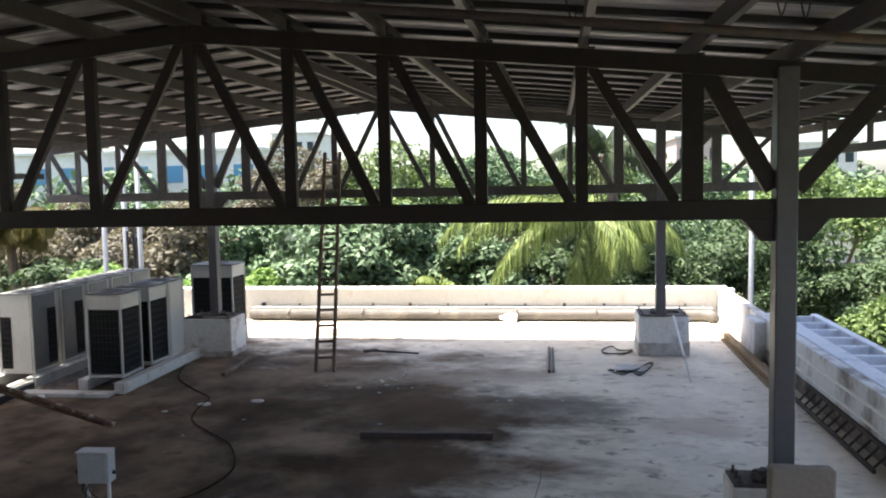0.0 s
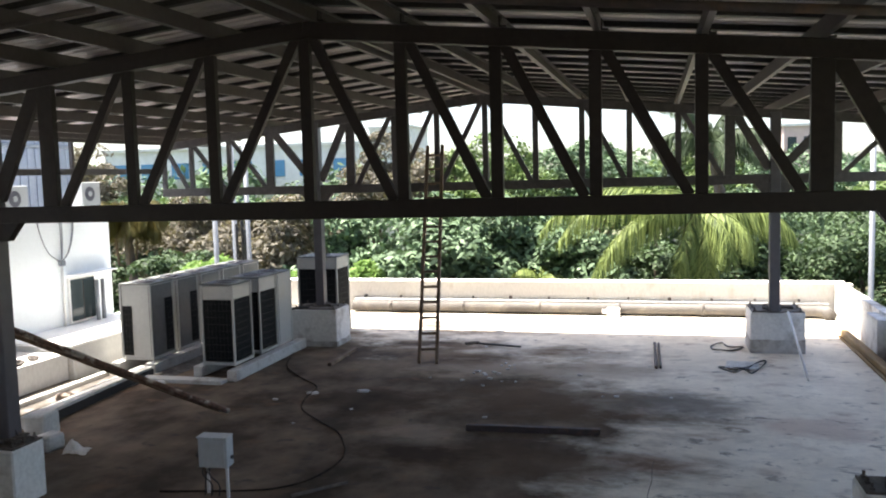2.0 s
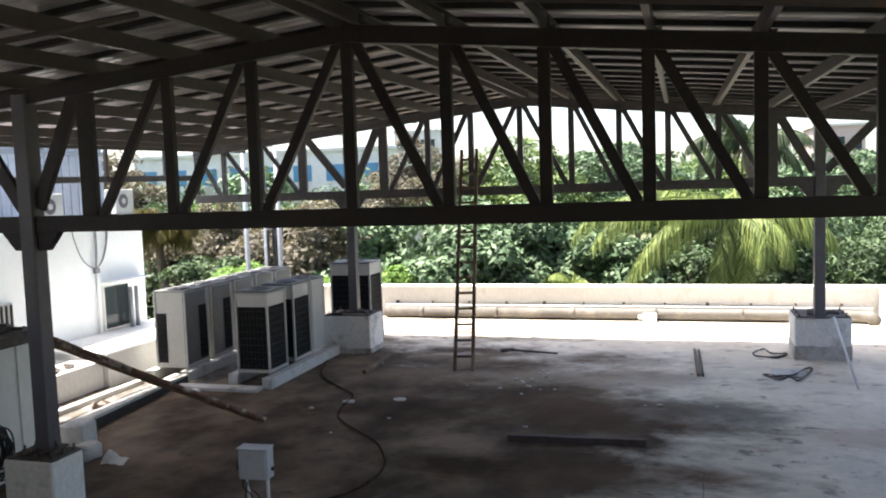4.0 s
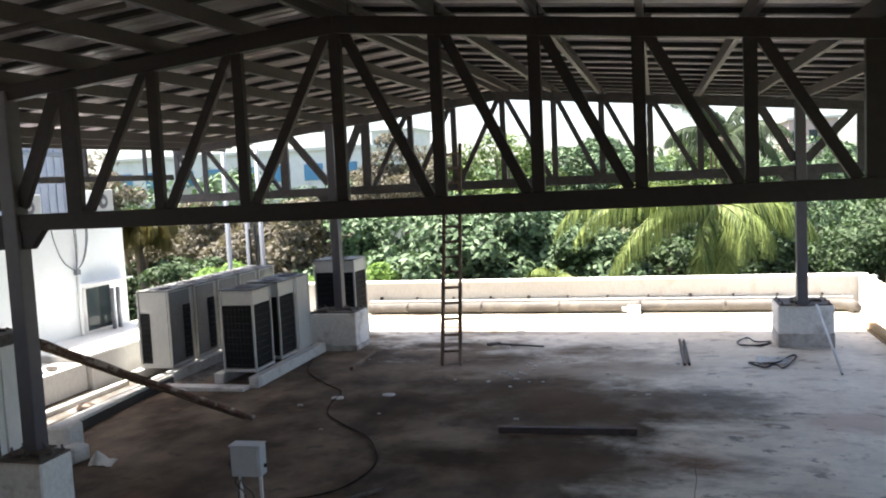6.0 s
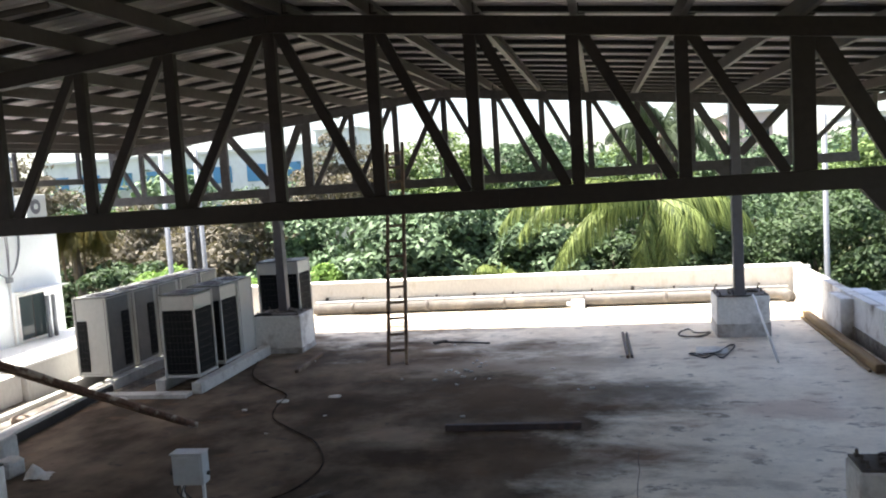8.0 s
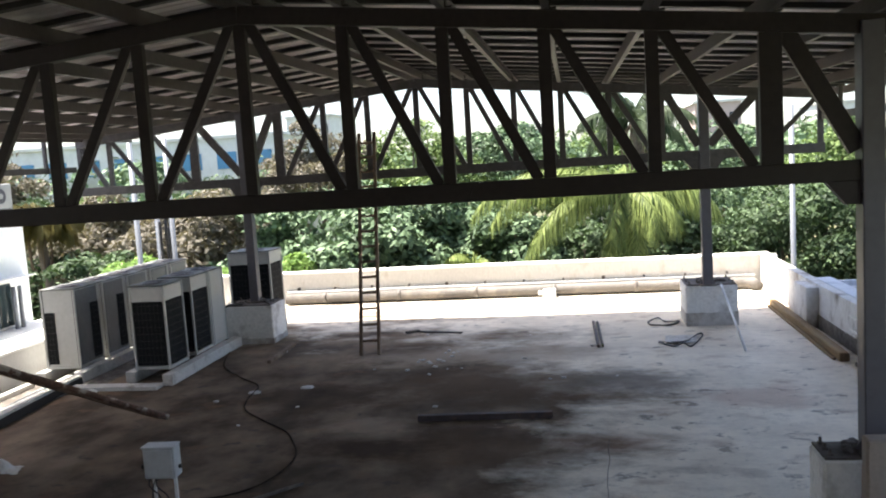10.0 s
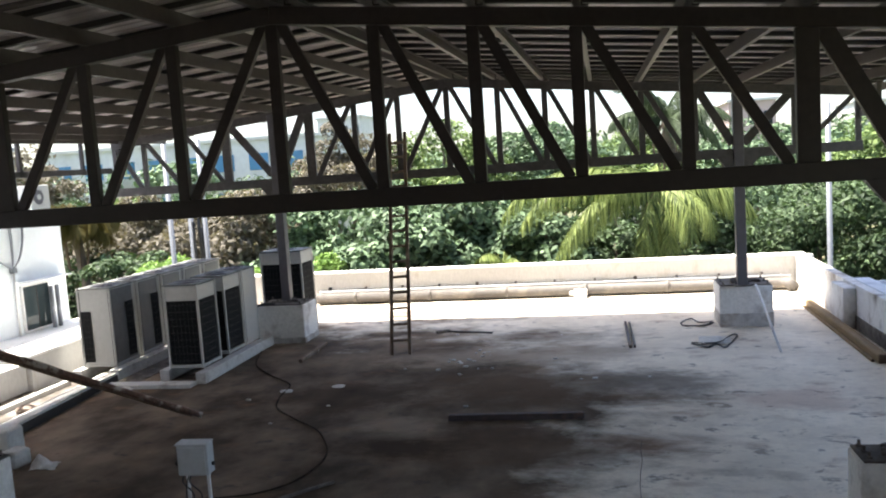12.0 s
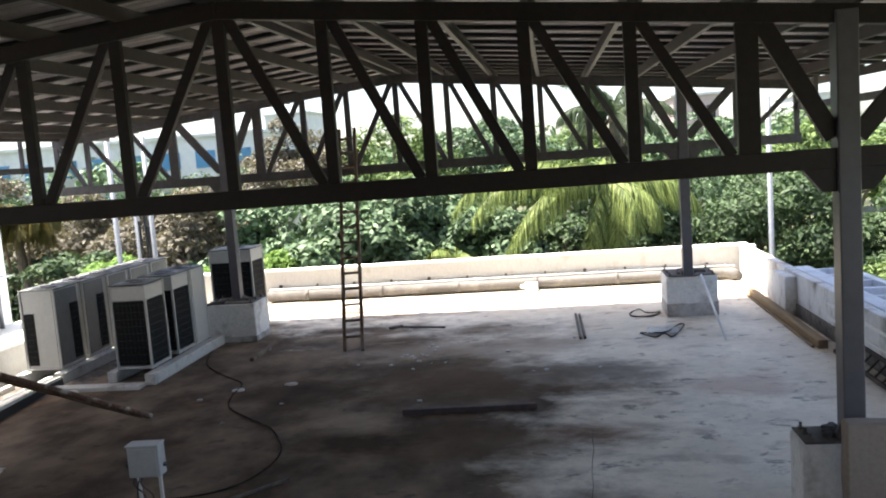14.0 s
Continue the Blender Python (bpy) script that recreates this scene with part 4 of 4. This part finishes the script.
for x, y, r in ((-1.40, 12.61, 0.11), (-2.21, 12.36, 0.11), (-0.80, 18.9, 0.13), (-0.1, 18.2, 0.10), (2.6, 18.9, 0.10)):
    t = thing("cement_pat", (x, y, 0), "flat round pat of pale cement", "debris", "cement pats")
    bm = bmesh.new()
    pts = [(r * (1 + 0.18 * math.sin(3 * a + x)) * math.cos(a), r * 0.8 * math.sin(a)) for a in [k * math.pi / 8 for k in range(16)]]
    lo = [bm.verts.new((a, c, 0)) for a, c in pts]
    hi = [bm.verts.new((a * 0.8, c * 0.8, 0.02)) for a, c in pts]
    bm.faces.new(hi)
    for i in range(16):
        bm.faces.new((lo[i], lo[(i + 1) % 16], hi[(i + 1) % 16], hi[i]))
    part("pat", bm, PLINTH, t)

crack = thing("floor_crack", (0, 0, 0), "thin dark open joint across the screed", "crack", kind="structure")
rnd = random.Random(8)
path = [(3.20 + 0.14 * k / 8 + rnd.uniform(-0.012, 0.012), 7.2 + 2.8 * k / 8) for k in range(9)]
for (xa, ya), (xb, yb) in zip(path, path[1:]):
    bm = bmesh.new()
    beam(bm, (xa, ya, 0.001), (xb, yb, 0.001), 0.008, 0.005, 0.0)
    part("joint", bm, DAMP_SHADE, crack)

# block of cement board before the column
t = thing("cement_block", (5.60, 7.0, 0), "beige cement block standing before a column", "block")
bm = bmesh.new()
box(bm, (0, 0, 0.525), (0.54, 0.16, 1.05), 0.02)
bmesh.ops.subdivide_edges(bm, edges=[e for e in bm.edges if e.calc_length() > 0.3], cuts=5)
for v in bm.verts:
    if v.co.z > 0.05:
        v.co += Vector((1, 0.6, 1)) * 0.012 * noise.noise(v.co * 7)
part("block", bm, BEIGE, t)
t = thing("plastic_bag", (6.25, 7.6, 0), "clear crumpled plastic scrap on the floor", "scrap")
bm = bmesh.new()
bmesh.ops.create_icosphere(bm, subdivisions=3, radius=0.13)
for v in bm.verts:
    v.co = Vector((v.co.x, v.co.y, max(0, v.co.z * 0.6 + 0.07))) * (1 + 0.5 * noise.noise(v.co * 16))
part("bag", bm, PLASTIC, t)


# ---- services along the parapet ----
bent = thing("drain_pipe", (0, 0, 0), "thick cream pipe along the parapet foot", "pipe", "parapet pipes")
part("run", tube(bmesh.new(), [(-4.6, 20.70, 0.16), (7.0, 20.70, 0.16), (7.25, 20.62, 0.16), (7.32, 20.4, 0.10)], 0.14, 14), PIPE, bent, smooth=True)
for x in range(-4, 8, 2):
    part("collar", tube(bmesh.new(), [(x + 0.4, 20.70, 0.16), (x + 0.52, 20.70, 0.16)], 0.153, 14), PIPE, bent, smooth=True)
white = thing("white_pipe", (0, 0, 0), "thin white pipe along the parapet", "pipe", "parapet pipes")
part("run", tube(bmesh.new(), [(-4.6, 20.84, 0.315), (7.35, 20.84, 0.315)], 0.03, 10), PLASTIC, white, smooth=True)
for k in range(12):
    part("clip", boxes(((-4.3 + k * 1.04, 20.875, 0.315), (0.04, 0.06, 0.10)), bevel=0.004), PLASTIC, white)
for k in range(12):
    s = thing("wall_stud", (-4.3 + k * 1.0, 20.9, 0.40), "small dark pipe stub in the parapet", "stub", "parapet stubs")
    part("stub", tube(bmesh.new(), [(0, 0.02, 0), (0, -0.07, 0)], 0.028 if k % 4 else 0.045, 8), COPING if k % 3 else BLACK, s)
jb = thing("junction_box", (2.35, 20.42, 0.0), "white plastic junction block at the parapet", "block")
part("body", boxes(((0, 0, 0.11), (0.32, 0.24, 0.22)), bevel=0.015), PLASTIC, jb)
part("spout", boxes(((-0.21, 0, 0.13), (0.14, 0.12, 0.09)), bevel=0.01), PLASTIC, jb)
for x, y, z in ((8.40, 21.42, 4.4), (-8.28, 20.0, 4.6), (-7.70, 20.0, 4.6), (-7.30, 20.0, 4.6)):
    p = thing("steel_post", (x, y, -7.0), "slim galvanised post beyond the terrace", "post", "galvanised posts")
    part("shaft", tube(bmesh.new(), [(0, 0, 0), (0, 0, z + 7.0)], 0.066, 12), GALV, p, smooth=True)

for x, z0, z1 in ((-7.62, -7.0, 2.45), (-7.46, -7.0, 2.6), (-7.38, -7.0, 2.3)):
    c = thing("cable_drop", (x, 19.96, z0), "black cables strapped between the posts", "cable", "cables on the posts")
    part("run", tube(bmesh.new(), smooth_line([(0, 0, 0), (0.03, 0, (z1 - z0) * 0.5), (0.0, 0, z1 - z0)]), 0.035, 7), BLACK, c, smooth=True)
cond = thing("conduit", (0, 0, 0), "thin grey conduit hung under the roof", "conduit")
part("run", tube(bmesh.new(), [(1.2, 5.55, 4.88), (6.4, 5.45, 4.315)], 0.034, 8), TUBE, cond, smooth=True)
for k, x in enumerate((3.6, 4.95, 5.1)):
    part("drop", tube(bmesh.new(), smooth_line([(x, 5.5, roof_z(x, 5.5) + 0.17), (x + 0.02, 5.5, 4.72), (x + 0.06, 5.5, 4.62 - 0.03 * k), (x + 0.1, 5.5, 4.72)]), 0.006, 6), BLACK, cond, smooth=True)
w = thing("conduit", (0, 0, 0), "thin grey conduit hung under the roof", "conduit")
part("run", tube(bmesh.new(), [(-6.3, 5.6, 4.52), (-0.9, 5.5, 4.93)], 0.026, 8), PURLIN, w, smooth=True)


# ---- white house ----
def house():
    t = thing("white_house", (-8.587, 5.412, -7.632), "tall white plastered house beside the terrace", "house")
    t.scale = (1.06, 1.06, 1.06)
    part("wall", boxes(((-3.0, 1.98, 5.0), (6.0, 15.8, 10.0))), HOUSE, t)
    lg = part("ledge", boxes(((0.748, 9.20, 7.39), (1.496, 5.02, 0.80)), bevel=0.01), PLASTER, t, "cream plinth ledge along the wall")
    part("ledge_top", boxes(((0.76, 9.20, 7.812), (1.54, 5.08, 0.045)), bevel=0.008), WHITE, lg)
    part("ledge", boxes(((0.70, 3.69, 7.34), (1.40, 5.98, 0.70)), bevel=0.01), PLASTER, t, "cream plinth ledge along the wall")
    win = part("window", boxes(((0.025, 8.87, 8.305), (0.07, 0.78, 0.90)), bevel=0.006), WHITE, t, "dark window in a white frame")
    part("pane", boxes(((0.066, 8.685, 8.31), (0.012, 0.345, 0.83))), GLASS, win)
    part("pane", boxes(((0.066, 9.050, 8.31), (0.012, 0.345, 0.83))), GLASS, win)
    part("mullion", boxes(((0.070, 8.868, 8.31), (0.02, 0.022, 0.83)), bevel=0.004), STEEL, win)
    part("awning", boxes(((0.14, 9.10, 8.82), (0.28, 1.25, 0.02)), bevel=0.006), WHITE, win)
    for y in (9.12, 9.30):
        part("vent_pipe", tube(bmesh.new(), [(0.20, y, 7.83), (0.20, y, 8.66)], 0.042, 10), GALV, t, smooth=True)
    cd = part("wall_conduit", tube(bmesh.new(), [(0.05, 8.32, 7.83), (0.05, 8.32, 9.10)], 0.025, 8), PLASTIC, t, smooth=True)
    part("clamp", boxes(((0.06, 8.32, 9.08), (0.08, 0.12, 0.10)), bevel=0.006), GALV, cd)
    for dy, lean in ((-0.62, 0.20), (0.0, 0.05), (0.05, -0.04), (0.36, -0.10), (0.40, -0.2)):
        part("wall_cable", tube(bmesh.new(), smooth_line([(0.05, 8.32, 9.10), (0.06, 8.32 + dy * 0.55, 9.30), (0.05, 8.32 + dy * 0.9 + 0.02, 9.7), (0.04, 8.32 + dy, 10.15)]), 0.011, 6), GALV, cd, smooth=True)
    cd2 = part("wall_conduit", tube(bmesh.new(), [(0.05, 4.9, 7.6), (0.05, 4.9, 9.10)], 0.025, 8), PLASTIC, t, smooth=True)
    part("clamp", boxes(((0.06, 4.9, 9.08), (0.08, 0.12, 0.10)), bevel=0.006), GALV, cd2)
    for dy in (-0.3, 0.05, 0.3):
        part("wall_cable", tube(bmesh.new(), smooth_line([(0.05, 4.9, 9.10), (0.06, 4.9 + dy * 0.5, 9.30), (0.05, 4.9 + dy, 9.7), (0.04, 4.9 + dy, 10.15)]), 0.011, 6), BLACK, cd2, smooth=True)
    gr = part("louvre", boxes(((0.04, 5.7, 8.5), (0.05, 0.95, 0.52)), bevel=0.004), BOXGREY, t, "grey louvred grille")
    for k in range(9):
        part("blade", boxes(((0.075, 5.28 + k * 0.105, 8.5), (0.04, 0.03, 0.48)), bevel=0.003), STEEL, gr)
    up = bmesh.new()
    box(up, (-4.7, 3.3, 11.5), (5.0, 16.5, 3.0))
    upper = part("upper_storey", up, CLAD, t, "blue-grey ribbed sheet cladding")
    rib = bmesh.new()
    for k in range(66):
        box(rib, (-2.185, -4.8 + k * 0.25, 11.5), (0.03, 0.07, 2.98), 0.006)
    part("cladding_rib", rib, CLAD, upper)
    part("cornice", boxes(((-2.2, 3.3, 11.50), (0.10, 16.5, 0.10)), bevel=0.01), GALV, upper)
    for y in (6.3, 8.0):
        wi = part("window", boxes(((-2.17, y + 1.2, 10.75), (0.05, 0.5, 0.7)), bevel=0.005), GALV, upper)
        part("pane", boxes(((-2.14, y + 1.2, 10.75), (0.012, 0.40, 0.6))), GLASS, wi)


house()
for y, z in ((5.5, 2.95), (7.48, 2.95), (9.60, 3.0)):
    t = thing("wall_air_conditioner", (-9.04, 5.59 + 1.06 * y, z - 0.03), "small white split air conditioner on a roof edge", "air conditioner", "small air conditioners")
    part("casing", boxes(((0, 0, 0.43), (0.30, 0.62, 0.52)), bevel=0.015), UNIT, t)
    for dy in (-0.24, 0.24):
        part("foot_rail", boxes(((0, dy, 0.085), (0.34, 0.05, 0.17)), bevel=0.004), GALV, t)
    part("fan_face", tube(bmesh.new(), [(0.145, -0.06, 0.43), (0.160, -0.06, 0.43)], 0.16, 20), COLUMN, t, "dark round fan grille")
    part("fan_hub", tube(bmesh.new(), [(0.15, -0.06, 0.43), (0.175, -0.06, 0.43)], 0.06, 12), UNIT, t)


# ---- planting beyond the parapet ----
def leaves_mesh(name, centres, radii, count, size, mat, seed, flat=0.75):
    """Leaves in clumps: little folded rhombs, denser at the clumps' skins."""
    rs = np.random.RandomState(seed)
    idx = rs.randint(0, len(centres), count)
    c, r = centres[idx], radii[idx]
    d = rs.normal(size=(count, 3))
    d /= np.linalg.norm(d, axis=1)[:, None]
    d[:, 2] = np.where(rs.rand(count) < 0.72, np.abs(d[:, 2]), d[:, 2])
    p = c + d * (r * (0.66 + 0.42 * rs.rand(count) ** 0.6))[:, None] * np.array([1, 1, flat])
    nrm = d * 0.7 + rs.normal(size=(count, 3)) * 0.55 + np.array([0, 0, 0.6])
    nrm /= np.linalg.norm(nrm, axis=1)[:, None]
    a = np.cross(nrm, rs.normal(size=(count, 3)))
    a /= np.linalg.norm(a, axis=1)[:, None]
    b2 = np.cross(nrm, a)
    s = (size * (0.6 + 0.8 * rs.rand(count)))[:, None]
    droop = np.array([0, 0, -1.0]) * s * 0.25
    v = np.stack([p - a * s, p + b2 * s * 0.42, p + a * s + droop, p - b2 * s * 0.42], 1).reshape(-1, 3)
    me = bpy.data.meshes.new(name)
    me.vertices.add(len(v))
    me.vertices.foreach_set("co", v.ravel())
    me.loops.add(count * 4)
    me.loops.foreach_set("vertex_index", np.arange(count * 4))
    me.polygons.add(count)
    me.polygons.foreach_set("loop_start", np.arange(count) * 4)
    me.update(calc_edges=True)
    me.validate()
    me.materials.append(mat)
    return me


def tree(x, y, top, rx, rz, mat, seed, count=9000, leaf=0.16, label="", clumps=50, ground=-7.0, name="tree"):
    """A trunk with limbs and a crown of leaf clumps with an uneven outline."""
    t = thing(name, (x, y, ground), label, "tree" if name == "tree" else "shrub", "trees beyond the parapet")
    rs = np.random.RandomState(seed)
    cz = top - ground - rz
    cs, rr = [], []
    for k in range(clumps):
        d = rs.normal(size=3)
        d /= np.linalg.norm(d)
        d[2] = d[2] if rs.rand() < 0.35 else abs(d[2])
        f = rs.uniform(0.45, 0.95)
        cs.append((d[0] * rx * f, d[1] * rx * f, cz + d[2] * rz * f))
        rr.append(rs.uniform(0.17, 0.36) * min(rx, rz * 1.3))
    cs, rr = np.array(cs), np.array(rr)
    bm = bmesh.new()
    fork = Vector((rs.uniform(-0.3, 0.3), rs.uniform(-0.3, 0.3), max(1.5, cz - rz * 0.6)))
    tube(bm, smooth_line([(0, 0, 0), fork * 0.5 + Vector((0.12, -0.1, 0)), fork], 4), [0.30 - 0.12 * i / 8 for i in range(9)], 9)
    part("trunk", bm, BARK, t, smooth=True)
    for k in rs.choice(clumps, 7, replace=False):
        e = Vector(cs[k])
        mid = fork.lerp(e, 0.5) + Vector((0, 0, 0.25))
        part("limb", tube(bmesh.new(), smooth_line([fork, mid, e], 4), [0.13 - 0.012 * i for i in range(9)], 7), BARK, t, smooth=True)
    ob = new("crown", leaves_mesh("crown", cs, rr, count, leaf, mat, seed + 100))
    ob.parent = t
    return t


def palm(x, y, z, fronds, seed, length, label, mat=None, ground=-7.0, lean=0.5, leaflet=0.80):
    t = thing("palm", (x, y, ground), label, "palm tree", "palms")
    rs = random.Random(seed)
    h = z - ground
    bm = bmesh.new()
    tube(bm, smooth_line([(lean, 0.2, 0), (lean * 0.62, 0.1, h * 0.5), (0, 0, h)], 8), [0.20 - 0.05 * i / 16 + (0.012 if i % 2 else 0) for i in range(17)], 10)
    part("trunk", bm, BARK, t, smooth=True)
    for az, el, ln in fronds:
        ln *= length
        f = Vector((math.cos(radians(az)), math.sin(radians(az)), 0))
        pts, p, e = [], Vector((0, 0, h)), radians(el)
        n = 36
        for i in range(n + 1):
            pts.append(p.copy())
            p = p + (f * math.cos(e) + Vector((0, 0, 1)) * math.sin(e)) * (ln / n)
            e -= radians((70 + 48 * i / n) / n)
            e = max(e, radians(-84))
        bm = bmesh.new()
        tube(bm, pts, [0.04 * (1 - 0.85 * i / n) for i in range(n + 1)], 5)
        side0 = f.cross(Vector((0, 0, 1)))
        for i in range(3, n):
            for half in (0.0, 0.25, 0.5, 0.75):
                q = pts[i].lerp(pts[min(i + 1, n)], half)
                way = (pts[min(i + 1, n)] - pts[i - 1]).normalized()
                up = side0.cross(way)
                u = (i + half) / n
                ll = leaflet * (0.30 + 0.70 * math.sin(math.pi * min(1, u * 0.86 + 0.10)))
                for s in (-1, 1):
                    d = (side0 * s * 0.60 + way * 0.50 + Vector((0, 0, -0.70))).normalized()
                    d = (d + Vector((rs.uniform(-1, 1), rs.uniform(-1, 1), rs.uniform(-1, 1))) * 0.22).normalized()
                    w = way * 0.019
                    m = q + d * ll * 0.5
                    tip = q + d * ll + Vector((0, 0, -0.52 * ll))
                    v = [bm.verts.new(c) for c in (q - w * 0.6, q + w * 0.6, m + w, m - w, tip)]
                    bm.faces.new((v[0], v[1], v[2], v[3]))
                    bm.faces.new((v[3], v[2], v[4]))
        part("frond", bm, mat or LEAF_PALM, t)
    for k in range(6):
        a = k * 1.1
        part("dead_sheath", tube(bmesh.new(), smooth_line([(0.1 * math.cos(a), 0.1 * math.sin(a), h - 0.1), (0.4 * math.cos(a), 0.4 * math.sin(a), h - 0.5), (0.35 * math.cos(a), 0.35 * math.sin(a), h - 1.6)], 4), 0.035, 6), DARKWOOD, t)
    return t


FRONDS = [(184, 34, 1.12), (197, 30, 1.02), (206, 8, 0.98), (213, 14, 0.90), (240, -20, 0.56), (262, -34, 0.50), (281, -28, 0.52), (306, -6, 0.46), (330, 4, 0.48),
          (358, 22, 0.66), (24, 22, 0.60), (120, 32, 0.75), (90, 42, 0.70), (228, 44, 0.62)]
palm(4.62, 24.4, 2.45, FRONDS, 4, 4.6, "coconut palm with drooping yellow-green fronds")
palm(-15.0, 25.5, 2.35, [(az, 22 + 23 * (i % 3), 0.9) for i, az in enumerate(range(0, 360, 26))], 9, 1.7, "palm with yellowing fronds", LEAF_YELLOW)
palm(-0.1, 25.0, 0.35, [(az, 20 + 20 * (i % 3), 0.8) for i, az in enumerate(range(0, 360, 45))], 14, 1.3, "young palm behind the parapet")

palm(5.10, 28.0, 4.45, [(az, 14 + 26 * (i % 3), 0.8 + 0.1 * (i % 2)) for i, az in enumerate(range(0, 360, 48))] + [(150, 78, 1.0), (20, 80, 0.9)], 33, 2.6, "tall palm with dark feathery fronds", LEAF_PALM_DARK, lean=1.7, leaflet=0.55)
GREY_L, DEEP_L, FRESH_L, DULL_L = ("broad leafy grey-green tree behind the parapet", "dense dark green tree beyond the parapet", "bright green leafy tree beyond the parapet", "dusty brown-green tree beyond the terrace")
for row in (
    (-3.2, 26.5, 2.7, 3.6, 3.2, LEAF_GREY, 11, 15000, 0.17, GREY_L), (0.2, 27.5, 2.6, 2.8, 3.2, LEAF_GREY, 12, 12000, 0.16, GREY_L),
    (-6.8, 27.0, 2.4, 2.8, 3.2, LEAF_GREY, 13, 10000, 0.16, GREY_L), (3.4, 29.5, 2.8, 2.6, 3.4, LEAF_DEEP, 14, 10000, 0.14, DEEP_L),
    (7.2, 29.5, 2.4, 3.2, 3.6, LEAF_DEEP, 15, 11000, 0.14, DEEP_L), (10.2, 26.5, 3.0, 3.0, 3.8, LEAF_DEEP, 16, 12000, 0.12, DEEP_L),
    (12.8, 22.5, 3.0, 2.7, 4.0, LEAF_DEEP, 17, 13000, 0.12, DEEP_L), (15.2, 18.0, 2.6, 2.9, 3.8, LEAF_DEEP, 18, 12000, 0.12, FRESH_L),
    (12.2, 15.5, 0.6, 2.3, 2.6, LEAF_DEEP, 19, 10000, 0.11, DEEP_L), (11.6, 19.2, 0.9, 1.9, 2.6, LEAF_FRESH, 31, 9000, 0.11, FRESH_L),
    (-10.5, 28.5, 3.4, 3.2, 3.8, LEAF_DULL, 20, 11000, 0.14, DULL_L), (-14.5, 30.0, 3.2, 3.4, 4.0, LEAF_DULL, 21, 11000, 0.14, DULL_L),
    (-18.5, 30.0, 2.9, 3.4, 3.8, LEAF_DEEP, 22, 9000, 0.16, DEEP_L), (-12.5, 24.5, 1.6, 2.2, 3.0, LEAF_DEEP, 23, 8000, 0.14, DEEP_L),
    (-4.8, 40.0, 5.6, 3.6, 4.0, LEAF_FRESH, 24, 9000, 0.17, FRESH_L), (-9.5, 40.0, 6.0, 3.2, 4.0, LEAF_DULL, 25, 9000, 0.15, DULL_L),
    (0.0, 42.0, 5.4, 3.6, 4.0, LEAF_GREY, 26, 9000, 0.17, GREY_L), (4.8, 43.0, 4.9, 3.4, 4.0, LEAF_FRESH, 27, 8000, 0.17, FRESH_L),
    (10.0, 42.0, 4.6, 3.8, 4.2, LEAF_GREY, 28, 8000, 0.17, GREY_L), (15.5, 38.0, 4.6, 4.0, 4.4, LEAF_FRESH, 29, 8000, 0.17, FRESH_L),
    (20.0, 30.0, 4.0, 4.2, 4.6, LEAF_FRESH, 30, 9000, 0.16, FRESH_L), (-16.0, 42.0, 3.1, 4.2, 3.4, LEAF_DEEP, 32, 8000, 0.18, DEEP_L),
    (-26.4, 38.0, 6.0, 2.9, 4.6, LEAF_DULL, 34, 8000, 0.17, DULL_L), (-22.0, 40.0, 3.1, 4.2, 3.4, LEAF_FRESH, 33, 8000, 0.18, FRESH_L),
):
    x, y, top, rx, rz, mat, seed, count, leaf, label = row
    tree(x, y, top, rx, rz, mat, seed, int(count * (1.9 if y < 35 else 1.6)), leaf * (0.80 if y < 35 else 0.75), label)
for k, (x, y, top) in enumerate(((-9.6, 22.2, 1.25), (-7.6, 22.8, 1.2), (-5.6, 22.6, 1.25))):
    tree(x, y, top, 1.5, 1.4, LEAF_BRIGHT, 60 + k, 8000, 0.10, "bright green shrub crown behind the terrace", 26, name="shrub")


def far_woods():
    """The woods towards the horizon."""
    rs = np.random.RandomState(77)
    n = 260
    ys = rs.uniform(52, 130, n)
    xs = rs.uniform(-1.15, 0.85, n) * ys * 0.9
    zs = rs.uniform(-0.5, 3.2, n) + (ys - 52) * 0.006
    cs = np.stack([xs, ys, zs], 1)
    ob = new("far_woods", leaves_mesh("far_woods", cs, rs.uniform(2.2, 4.0, n), 60000, 0.42, LEAF_GREY, 5))
    tagged(ob, "hazy woods towards the horizon", "woods", "", "stuff")


far_woods()


def far_building(x, y, w, d, top, mat, label, floors, bays, glass=None):
    t = thing("far_building", (x, y, -7.0), label, "building", "far buildings")
    h = top + 7.0
    part("wall", boxes(((0, 0, h / 2), (w, d, h))), mat, t)
    part("roof", boxes(((0, 0, h + 0.12), (w + 0.5, d + 0.5, 0.24))), FARWALL, t)
    for f in range(floors):
        for b2 in range(bays):
            wx = -w / 2 + w * (b2 + 0.5) / bays
            wz = h - 1.7 - f * 3.0
            part("window", boxes(((wx, -d / 2 - 0.03, wz), (w / bays * 0.55, 0.08, 1.3))), glass or GLASS, t)
    return t


far_building(-30.5, 66.0, 23.0, 10.0, 6.4, FARWALL, "white building with blue glazing beyond the trees", 2, 8, BLUEGLASS)
far_building(-31.0, 110.0, 6.0, 8.0, 10.5, FARWALL, "pale apartment building beyond the trees", 3, 4)
far_building(18.0, 92.0, 4.5, 8.0, 7.8, FARPINK, "pinkish apartment building beyond the trees", 2, 3)
far_building(36.0, 110.0, 7.0, 8.0, 7.6, FARWALL, "pale apartment building beyond the trees", 2, 4)
far_building(8.5, 60.0, 9.0, 7.0, 3.2, FARWALL, "low white-roofed building among trees", 1, 3)
